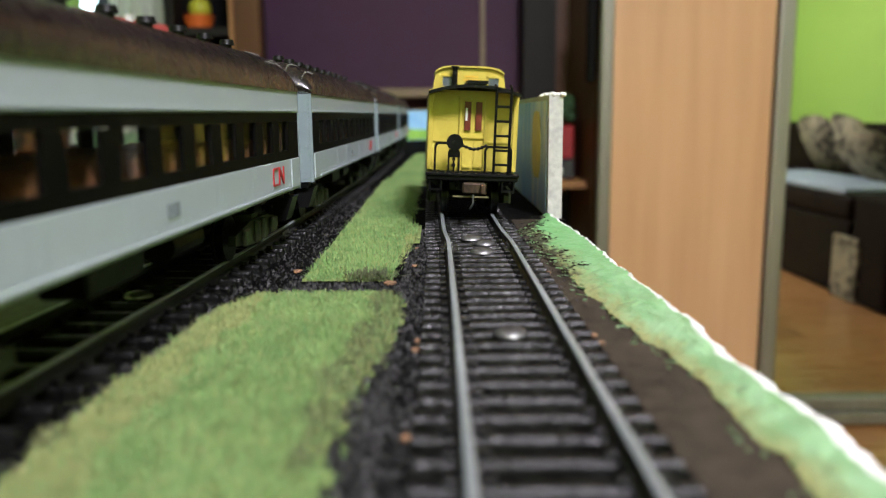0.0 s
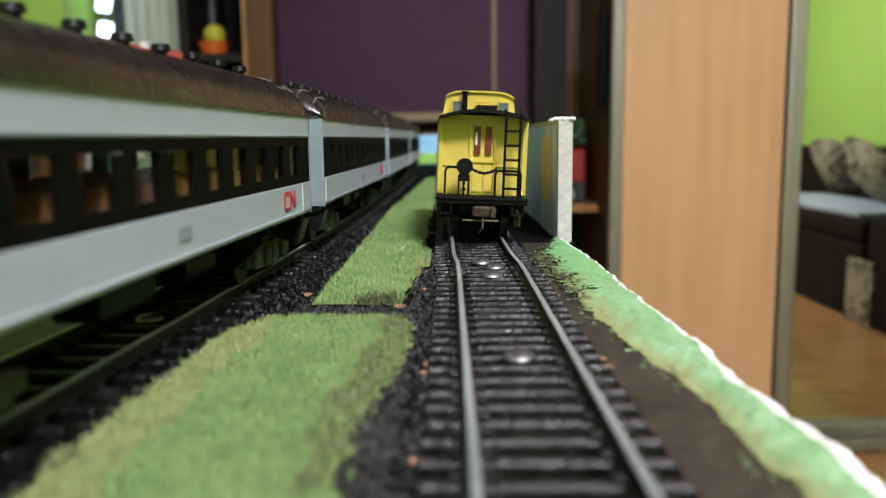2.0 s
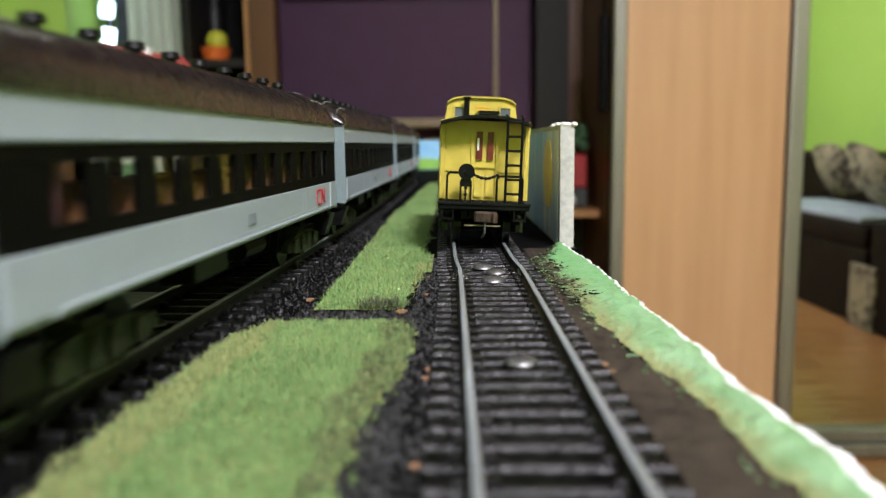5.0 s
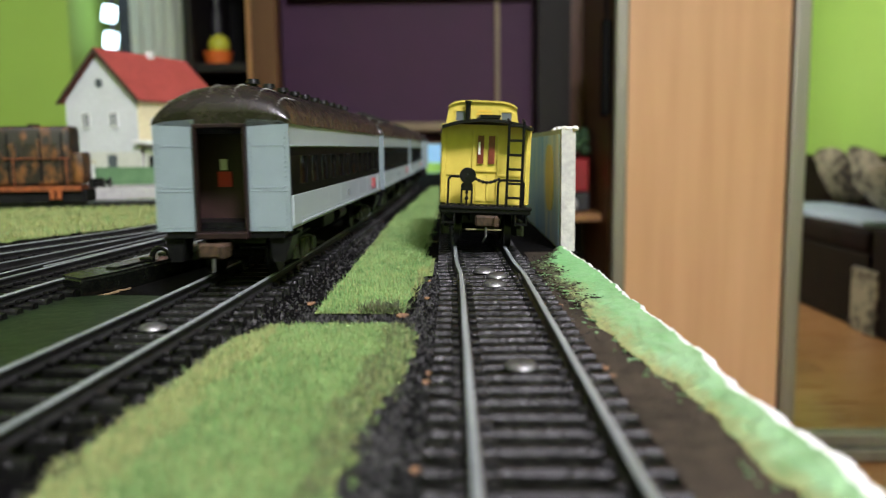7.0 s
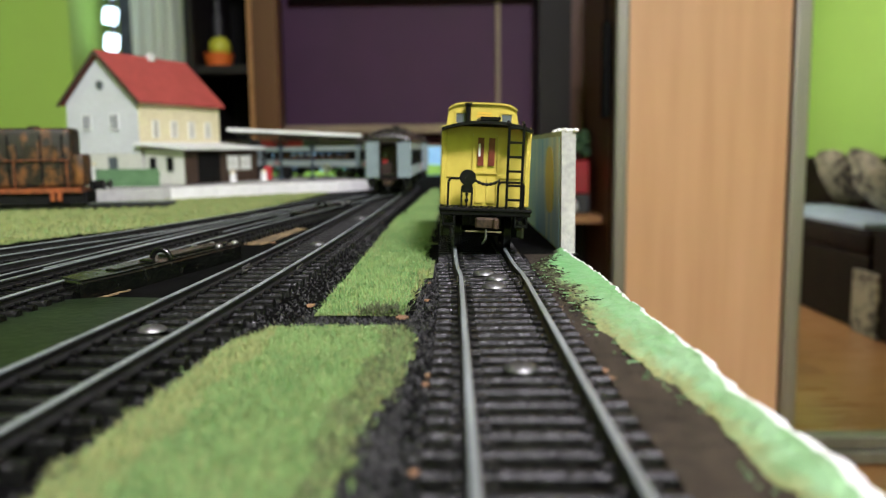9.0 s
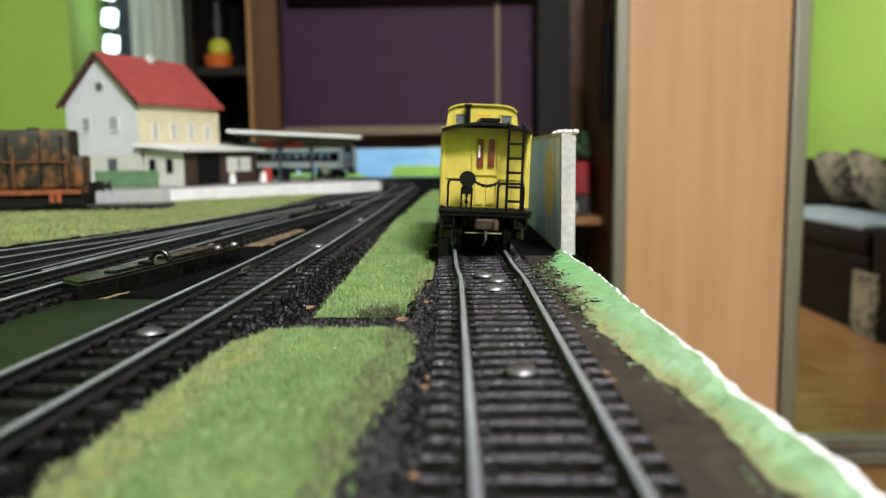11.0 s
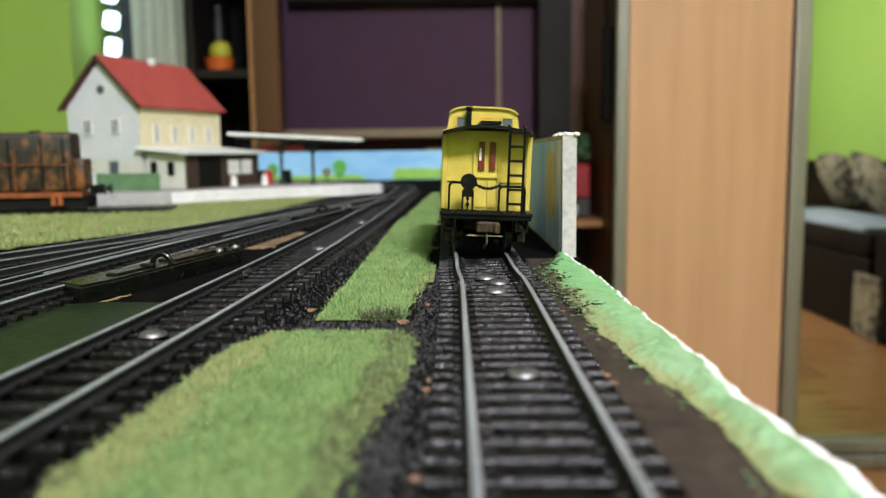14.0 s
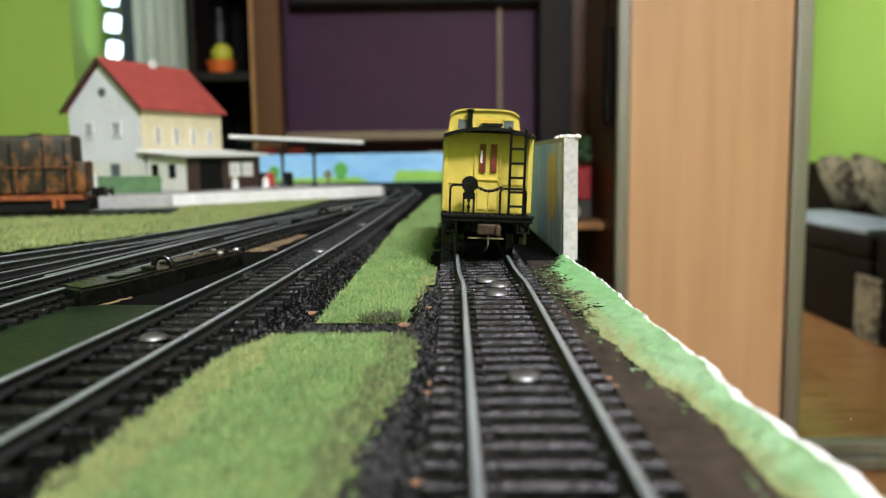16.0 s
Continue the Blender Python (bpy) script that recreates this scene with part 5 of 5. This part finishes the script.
    for e in (-1, 1):
        for a in (-0.95, -0.55, -0.18, 0.18, 0.55, 0.95):
            for i in range(22):
                d = 0.0016 + i * 0.0009
                q = min(1.0, d / 0.0115)
                rise = 0.0108 * (0.30 + 0.70 * math.sqrt(max(0.0, 1 - (1 - q) ** 2)))
                ball(bm, ((W + 0.0004) * math.sin(a), e * (h - d), z1 - 0.0003 + rise * max(0.0, math.cos(a)) ** 0.8 - 0.00006), 0.00019, 5, 4)
    # rivet highlights come from the pale colour
    tagged(part("roof_rivets", bm, M_RIVET, roof), kind="stuff")
    # ends: two flat panels beside an open doorway
    for e in (-1, 1):
        y = e * (h - 0.0004)
        for s in (-1, 1):
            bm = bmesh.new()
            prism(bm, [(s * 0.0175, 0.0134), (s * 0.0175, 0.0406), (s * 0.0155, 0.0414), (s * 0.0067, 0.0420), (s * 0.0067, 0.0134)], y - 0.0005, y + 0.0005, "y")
            # shade on the end is painted in by the darker grey
            end = part("end_panel", bm, M_COACHSHADE, t, "riveted end panel, its grey darkened for shade")
            bm = bmesh.new()
            for k in range(22):
                z = 0.0140 + k * 0.00122
                for xx in (0.0075, 0.0165):
                    ball(bm, (s * xx, y + e * 0.0006, z), 0.00024, 5, 4)
            for k in range(8):
                for z in (0.0145, 0.0237, 0.0352, 0.0246):
                    ball(bm, (s * (0.0075 + k * 0.0012), y + e * 0.0006, z), 0.00024, 5, 4)
            tagged(part("rivets", bm, M_COACHSHADE, end), kind="stuff")
        # end wall above the doorway follows the roof
        bm = bmesh.new()
        prof = [((W) * math.sin((i / 16 - 0.5) * math.pi), z1 - 0.0004 + 0.0034 * math.cos((i / 16 - 0.5) * math.pi) ** 0.8) for i in range(17)]
        prism(bm, prof + [(0.0067, z1 - 0.001), (-0.0067, z1 - 0.001)], y - 0.0005, y + 0.0005, "y")
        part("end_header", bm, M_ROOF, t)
        bm = bmesh.new()
        yd = y + e * 0.0012
        for s in (-1, 1):
            box(bm, s * 0.0064, yd, 0.0265, 0.0009, 0.0022, 0.0285, bev=0.0003)
        box(bm, 0, yd, 0.0402, 0.0136, 0.0022, 0.0012, bev=0.0003)
        box(bm, 0, yd, 0.0124, 0.0136, 0.0030, 0.0018, bev=0.0003)
        part("diaphragm", bm, M_FRAMEDARK, t, "dark brown doorway frame")
        inner = part("inner_door", one_box(0.0, e * (h - 0.016), 0.0255, 0.0330, 0.0006, 0.0262), M_DOORDARK, t, "dark brown inner door")
        part("door_panel", one_box(0.0042 * e, e * (h - 0.0154), 0.0262, 0.0040, 0.0004, 0.0042), M_RED, inner, "red panel on the inner door")
        part("door_light", one_box(0.0044 * e, e * (h - 0.0154), 0.0302, 0.0020, 0.0004, 0.0030), M_WHITE, inner, "small pale pane in the inner door")
        part("buffer_beam", one_box(0, e * (h - 0.0030), 0.0128, 0.031, 0.005, 0.0024), M_BLACK, t)
        for s in (-1, 1):
            bm = bmesh.new()
            prism(bm, [(s * 0.0112, 0.0118), (s * 0.0172, 0.0118), (s * 0.0150, 0.0052), (s * 0.0120, 0.0052)], e * (h - 0.009), e * (h - 0.002), "y")
            part("step", bm, M_BLACK, t, "black end step")
        coupler(t, e * (h - 0.001), e)
        truck(t, e * (h - 0.030), 0.024)
    bm = bmesh.new()
    box(bm, 0.008, -0.012, 0.0105, 0.008, 0.020, 0.0065, bev=0.0006)
    box(bm, -0.008, 0.010, 0.0105, 0.008, 0.026, 0.0065, bev=0.0006)
    rod(bm, (0.009, 0.012, 0.0095), (0.009, 0.028, 0.0095), 0.0028, 12)
    box(bm, 0, 0, 0.0130, 0.012, CL - 0.02, 0.0030)
    part("underframe", bm, M_BLACK, t, "black underframe equipment")
    return t


M_FRAMEDARK = mat("brown_black_frame", (0.014, 0.007, 0.006), (0.006, 0.004, 0.004), rough=0.45, spec=0.2, scale=300)
M_DOORDARK = mat("dark_brown_door", (0.030, 0.012, 0.010), (0.016, 0.007, 0.006), rough=0.5, scale=300)
build_caboose()
coach = build_coach(pose(0, 0, 0))
coaches = [coach] + [copy_thing(coach, pose(0, 0, 0)) for _ in range(5)]


# ---- station buildings and sidings ----
def build_house():
    W, L, ze, za = 0.088, 0.125, 0.089, 0.137
    t = thing("station_house", "white and cream model house with red tiled roof", "model house", pose(-0.2995, 0.760, 0.0095, 0, 0, -20))
    # local: near corner at the origin, gable along -x, side along +y
    bm = bmesh.new()
    prism(bm, [(0, 0.030), (0, ze - 0.0095), (-W / 2, za - 0.0135), (-W, ze - 0.0095), (-W, 0.030)], 0.0, L, "y")
    wall = part("wall", bm, M_WALLWHITE, t, "white gable wall")
    part("side_wall", one_box(0.0006, L / 2, 0.0552, 0.0010, L - 0.001, 0.0480), M_WALLCREAM, t, "cream side wall")
    bm = bmesh.new()
    prism(bm, [(0.0052, 0.0), (0.0008, 0.0297), (-W - 0.0008, 0.0297), (-W - 0.0052, 0.0)], -0.0006, L + 0.0006, "y")
    part("plinth", bm, M_PLINTH, t, "grey stone ground floor")
    sl = math.degrees(math.atan2(za - ze - 0.004, W / 2))
    ln = math.hypot(W / 2 + 0.006, (W / 2 + 0.006) * math.tan(radians(sl)))
    for s in (-1, 1):
        top = pose(-W / 2, 0, za - 0.0095)
        bm = one_box(s * ln / 2 * math.cos(radians(sl)), L / 2, -ln / 2 * math.sin(radians(sl)), ln, L + 0.008, 0.0012, ry=s * sl)
        slope = part("roof", bm, M_ROOFRED, t, "red tiled roof slope", at=top)
        for k in range(14):
            d = ln * (k + 0.5) / 14
            bm = one_box(s * d * math.cos(radians(sl)), L / 2, -d * math.sin(radians(sl)) + 0.0010, ln / 14 * 1.05, L + 0.009, 0.0008, ry=s * sl + s * 2.5)
            part("tile_course", bm, M_ROOFRED, slope)
    bm = bmesh.new()
    for s in (-1, 1):
        box(bm, s * ln / 2 * math.cos(radians(sl)), -0.0050, -ln / 2 * math.sin(radians(sl)) - 0.001, ln, 0.0012, 0.0036, ry=s * sl)
    part("bargeboard", bm, M_BROWNWOOD, t, "brown bargeboards", at=pose(-W / 2, 0, za - 0.0095))
    part("chimney", one_box(-W / 2 + 0.004, L * 0.55, za - 0.0085, 0.006, 0.006, 0.008), M_WHITE, t, "small white chimney")
    for x in (-0.028, -0.062):
        w = part("window", one_box(x, -0.0004, 0.0600, 0.0085, 0.0012, 0.0135), M_PANE, t)
        bm = bmesh.new()
        for dx in (-0.0045, 0, 0.0045):
            box(bm, x + dx, -0.0010, 0.0600, 0.0010, 0.0014, 0.0145)
        for dz in (-0.0070, 0.0070):
            box(bm, x, -0.0010, 0.0600 + dz, 0.0104, 0.0014, 0.0012)
        part("frame", bm, M_WHITE, w)
    bm = bmesh.new()
    rod(bm, (-W / 2, -0.0010, 0.0955), (-W / 2, 0.0006, 0.0955), 0.0045, 8)
    part("attic_window", bm, M_PANE, t, "dark round attic window")
    part("gable_band", one_box(-W / 2, -0.0004, 0.0305, W + 0.0006, 0.0010, 0.0014), M_WALLWHITE, t)
    for k in range(4):
        y = 0.022 + k * 0.027
        w = part("window", one_box(0.0011, y, 0.0530, 0.0012, 0.0075, 0.0150), M_PANEPALE, t)
        bm = bmesh.new()
        for dy in (-0.0042, 0.0042):
            box(bm, 0.0016, y + dy, 0.0530, 0.0014, 0.0012, 0.0170)
        for dz in (-0.008, 0.008):
            box(bm, 0.0016, y, 0.0530 + dz, 0.0014, 0.0096, 0.0012)
        part("frame", bm, M_WHITE, w)
    part("door", one_box(-0.032, -0.0014, 0.0145, 0.010, 0.0014, 0.024), M_PANE, t, "dark doorway")
    # annex
    a = thing("station_annex", "brown timber station annex with flat white roof", "model building", pose(-0.2995, 0.760, 0.0095, 0, 0, -20))
    D, AL = 0.050, 0.118
    part("end_wall", one_box(0.004 + D / 2, 0.003, 0.0165, D - 0.002, 0.003, 0.033), M_PLINTH, a, "grey-green stone end wall")
    part("front_wall", one_box(D + 0.002, AL / 2, 0.0160, 0.003, AL - 0.002, 0.032), M_BROWNWOOD, a, "dark brown timber wall")
    part("back_end_wall", one_box(0.004 + D / 2, AL - 0.002, 0.0165, D - 0.002, 0.003, 0.033), M_BROWNWOOD, a)
    part("roof", one_box(0.0045 + D / 2, AL / 2, 0.0362, D + 0.012, AL + 0.014, 0.0034, ry=5, bev=0.0005), M_WHITE, a, "flat white roof")
    part("doorway", one_box(D + 0.0030, 0.034, 0.0150, 0.0022, 0.034, 0.0290), M_BLACKMATT, a, "dark open doorway")
    for y in (0.072, 0.094):
        w = part("window", one_box(D + 0.0034, y, 0.0190, 0.0012, 0.0160, 0.0140), M_WHITE, a, "white window")
        bm = bmesh.new()
        for dy in (-0.0085, 0, 0.0085):
            box(bm, D + 0.0042, y + dy, 0.0190, 0.0012, 0.0012, 0.0155)
        box(bm, D + 0.0042, y, 0.0190, 0.0012, 0.017, 0.0012)
        part("frame", bm, M_PLINTH, w)
    for x in (0.014, 0.034):
        part("opening", one_box(x, 0.0010, 0.0190, 0.007, 0.0014, 0.013), M_BLACKMATT, a)


def build_platform():
    bm = bmesh.new()
    prism(bm, [(-0.60, 0.36), (-0.44, 0.478), (-0.302, 0.598), (-0.217, 0.664), (-0.157, 0.719), (-0.110, 0.757), (-0.071, 0.806), (-0.085, 0.830), (-0.13, 0.895), (-0.20, 0.945), (-0.60, 0.945)], 0.0, 0.0090, "z")
    t = solo("platform", bm, M_PLATFORM, "grey concrete station platform with white edge", "platform", kind="structure")
    # white edge stones
    edge = [(-0.44, 0.478), (-0.302, 0.598), (-0.217, 0.664), (-0.157, 0.719), (-0.110, 0.757), (-0.071, 0.806)]
    for x, y, a in resample(edge, 0.020):
        ob = part("edge_stone", one_box(0, 0.003, 0.0052, 0.0199, 0.0080, 0.0102, bev=0.0003), M_EDGEWHITE if x > -0.228 else M_EDGE, t, at=pose(x, y, 0, 0, 0, math.degrees(a)))
    # canopy
    c = thing("platform_canopy", "white flat platform canopy on dark steel posts", "canopy", pose(-0.172, 0.855, 0.0090))
    part("roof", one_box(0.005, 0, 0.0498, 0.140, 0.040, 0.0034, rz=4, ry=3.2, bev=0.0006), M_WHITE, c, "white canopy roof")
    part("fascia", one_box(0.005, 0, 0.0470, 0.126, 0.030, 0.0030, rz=4, ry=3.2), M_GREYDARK, c)
    for x in (-0.045, -0.013, 0.021):
        bm = bmesh.new()
        rod(bm, (x, 0, 0), (x, 0, 0.0450), 0.0016, 8)
        for s in (-1, 1):
            rod(bm, (x, 0, 0.030), (x + s * 0.008, 0, 0.0440), 0.0009, 6)
        box(bm, x, 0, 0.002, 0.006, 0.006, 0.004)
        part("post", bm, M_BLUEBLACK, c, "dark blue steel post")
    part("hoarding", one_box(-0.012, 0.004, 0.0385, 0.045, 0.0016, 0.007), M_REDBOX, c, "dark red sign board")
    for x in (-0.036, -0.008):
        bm = bmesh.new()
        box(bm, x, 0.002, 0.0075, 0.010, 0.006, 0.015, bev=0.0012)
        part("bench", bm, M_BLACKMATT, c, "dark bench")
    # small items
    for x, y, r, h, m_, nm, lab in ((-0.1435, 0.900, 0.0050, 0.018, M_WHITE, "platform_lamp", "white round platform lamp"),):
        p = thing(nm, lab, "lamp", pose(x, y, 0.0090))
        bm = bmesh.new()
        rod(bm, (0, 0, 0), (0, 0, h - 0.010), 0.0010, 8)
        part("pole", bm, M_GREYDARK, p)
        bm = bmesh.new()
        ball(bm, (0, 0, h - 0.007), r, 14, 9)
        part("globe", bm, M_WHITE, p, smooth=True)
    bm = one_box(-0.1965, 0.845, 0.0165, 0.008, 0.006, 0.015, bev=0.0008)
    solo("vending_box", bm, M_RED, "small red box beside the annex", "box")
    for x, y in ((-0.222, 0.800), (-0.196, 0.822)):
        p = thing("bollard", "small pale stone bollard on the platform", "bollard", pose(x, y, 0.009), group="bollards")
        bm = bmesh.new()
        rod(bm, (0, 0, 0), (0, 0, 0.009), 0.0038, 10, 0.0030)
        part("shaft", bm, M_WHITE, p)
        bm = bmesh.new()
        ball(bm, (0, 0, 0.0095), 0.0026, 10, 7)
        part("cap", bm, M_WALLCREAM, p)
    # fence of the house garden
    f = thing("garden_fence", "low green garden fence before the house", "fence", pose(-0.3250, 0.722, 0.009, 0, 0, 2))
    for k in range(30):
        part("slat", one_box(-0.044 + k * 0.0034, 0, 0.0080, 0.0030, 0.0012, 0.0160), M_FENCE, f)
    part("rail", one_box(0.005, 0.0012, 0.011, 0.104, 0.0012, 0.0016), M_FENCE, f)
    for x in (-0.018, -0.008):
        p = thing("gate_pillar", "pale stone gate pillar in the fence", "pillar", pose(-0.3180 + x, 0.712, 0.009), group="gate pillars")
        part("shaft", one_box(0, 0, 0.010, 0.006, 0.006, 0.020, bev=0.0006), M_WHITE, p)
        part("cap", one_box(0, 0, 0.021, 0.0078, 0.0078, 0.002, bev=0.0005), M_WALLCREAM, p)


def build_rusty_loco():
    t = thing("diesel_shunter", "weathered rusty brown and black model diesel shunter", "model locomotive", pose(-0.3090, 0.5461, RAIL, 0, 0, 9))
    # local x is the length; its end is at +0.058
    bm = one_box(-0.0115, 0, 0.0315, 0.117, 0.022, 0.041, bev=0.0030, seg=3)
    hood = part("hood", bm, M_RUST, t, "rusty patched engine hood", smooth=True)
    part("hood_nose", one_box(0.0500, 0, 0.0230, 0.008, 0.020, 0.022, bev=0.002, seg=2), M_RUST, t, smooth=True)
    for x in (-0.052, -0.031, 0.006, 0.027, 0.041):
        part("door_seam", one_box(x, -0.0112, 0.0300, 0.0010, 0.0012, 0.034), M_BLACKMATT, hood)
    bm = bmesh.new()
    tube(bm, [(-0.060, -0.0135, 0.030), (0.046, -0.0135, 0.030)], 0.0005)
    for x in (-0.058, -0.024, 0.010, 0.044):
        tube(bm, [(x, -0.0135, 0.011), (x, -0.0135, 0.030)], 0.0005)
    part("handrail", bm, M_RUSTBAND, t, "thin rusty handrail")
    for k in range(7):
        part("louvre", one_box(-0.045 + k * 0.013, -0.0112, 0.032, 0.009, 0.0012, 0.016, bev=0.0003), M_RUST, hood)
    part("footplate", one_box(-0.008, 0, 0.0095, 0.122, 0.030, 0.0032), M_RUSTBAND, t, "orange-red rusty footplate")
    part("frame", one_box(-0.004, 0, 0.0042, 0.118, 0.024, 0.0084), M_BLACKMATT, t)
    bm = bmesh.new()
    for x in (0.034, 0.0385):
        box(bm, x, -0.0145, 0.0060, 0.0030, 0.0018, 0.0075)
    part("steps", bm, M_RUSTBAND, t, "rusty steps")
    for x in (-0.036, -0.010, 0.016, 0.042):
        bm = bmesh.new()
        rod(bm, (x, -0.0115, 0.0062), (x, 0.0115, 0.0062), 0.0066, 20)
        part("wheelset", bm, M_BLACK, t, smooth=True)
    for x in (-0.036, 0.020):
        bm = bmesh.new()
        rod(bm, (x, 0, 0.0515), (x, 0, 0.0535), 0.004, 12)
        part("exhaust", bm, M_RUST, t, smooth=True)
    part("buffer_beam", one_box(0.0590, 0, 0.0125, 0.003, 0.026, 0.006), M_BLACKMATT, t)
    for s in (-1, 1):
        bm = bmesh.new()
        rod(bm, (0.060, s * 0.0085, 0.0125), (0.0655, s * 0.0085, 0.0125), 0.0014, 8)
        rod(bm, (0.0655, s * 0.0085, 0.0125), (0.0665, s * 0.0085, 0.0125), 0.0034, 14)
        part("buffer", bm, M_BLACK, t, smooth=True)


M_EDGE = mat("platform_edge_pale", (0.40, 0.40, 0.385), (0.31, 0.31, 0.30), rough=0.7, scale=200, rand=0.1)
M_EDGEWHITE = mat("platform_edge_white", (0.72, 0.72, 0.71), (0.60, 0.60, 0.59), rough=0.7, scale=200, rand=0.1)
M_PANEPALE = mat("pale_window_pane", (0.50, 0.49, 0.42), (0.40, 0.39, 0.34), rough=0.3, scale=200)
M_BLUEBLACK = mat("blue_black_steel", (0.020, 0.035, 0.055), (0.012, 0.02, 0.03), rough=0.5, scale=200)
build_track([(-0.45, 0.524), (-0.20, 0.5636)], "short track under the rusty shunter", spacing=0.0075)
build_rusty_loco()
build_house()
build_platform()

# ---- pieces of tracks and floor ----
for track, places in tracks:
    near = sorted(range(len(places)), key=lambda i: math.hypot(places[i][0] + 0.02, places[i][1] - 0.30))[:290]
    rest = [p for i, p in enumerate(places) if i not in set(near)]
    if rest:
        bm = bmesh.new()
        for x, y, a in rest:
            box(bm, x, y, 0.0012, 0.0288, 0.0024, 0.0024, rz=math.degrees(a) - 90)
        tagged(part("far_ties", bm, M_TIE, track), kind="stuff")
    for i in near:
        x, y, a = places[i]
        ob = new("tie", TIE)
        ob.parent = track
        ob.location = (x, y, 0.0)
        ob.rotation_euler = (0, 0, a - math.pi / 2 + 0.02 * math.sin(i * 12.9))
build_floor_boards()


# ---- what moves: the passenger train ----
CUM = [0.0]
for (x0, y0), (x1, y1) in zip(MAIN, MAIN[1:]):
    CUM.append(CUM[-1] + math.hypot(x1 - x0, y1 - y0))
# arc length at which the line passes y = 0
ZERO = next(CUM[i] + (0 - MAIN[i][1]) for i in range(len(MAIN)) if MAIN[i + 1][1] > 0)


def on_line(s):
    s += ZERO
    i = max(0, min(len(CUM) - 2, int(np.searchsorted(CUM, s)) - 1))
    k = (s - CUM[i]) / (CUM[i + 1] - CUM[i])
    (x0, y0), (x1, y1) = MAIN[i], MAIN[i + 1]
    return x0 + (x1 - x0) * k, y0 + (y1 - y0) * k


# seconds and metres that the train has gone
RUN = [(0, 0.004), (2.7, 0.004), (2.9, 0.006), (3.1, 0.013), (3.3, 0.027), (3.5, 0.042), (3.6, 0.050), (3.8, 0.0680), (4.0, 0.0930), (4.2, 0.124), (4.7, 0.200), (5.2, 0.274), (5.8, 0.362), (6.3, 0.434), (6.5, 0.468),
       (6.7, 0.509), (7.0, 0.5685), (7.5, 0.664), (8.0, 0.764), (8.5, 0.869), (9.0, 0.979), (9.5, 1.091), (10.0, 1.203), (10.5, 1.316), (11.0, 1.430), (11.3, 1.498), (11.5, 1.545), (12.0, 1.66), (12.5, 1.76), (13.0, 1.82), (13.4, 1.84), (13.8, 1.845), (16.0, 1.845)]
REAR = -0.367       # where the train's rear end stands at first, along the line


def train_rows(k):
    rows = []
    for t, s in RUN:
        mid = REAR + PITCH * k + CL / 2 + s
        xa, ya = on_line(mid - 0.060)
        xb, yb = on_line(mid + 0.060)
        rows.append((t, pose((xa + xb) / 2, (ya + yb) / 2, RAIL, 0, 0, math.degrees(math.atan2(yb - ya, xb - xa)) - 90)))
    return rows


def motions():
    for k, c in enumerate(coaches):
        walk(c, train_rows(k))


motions()
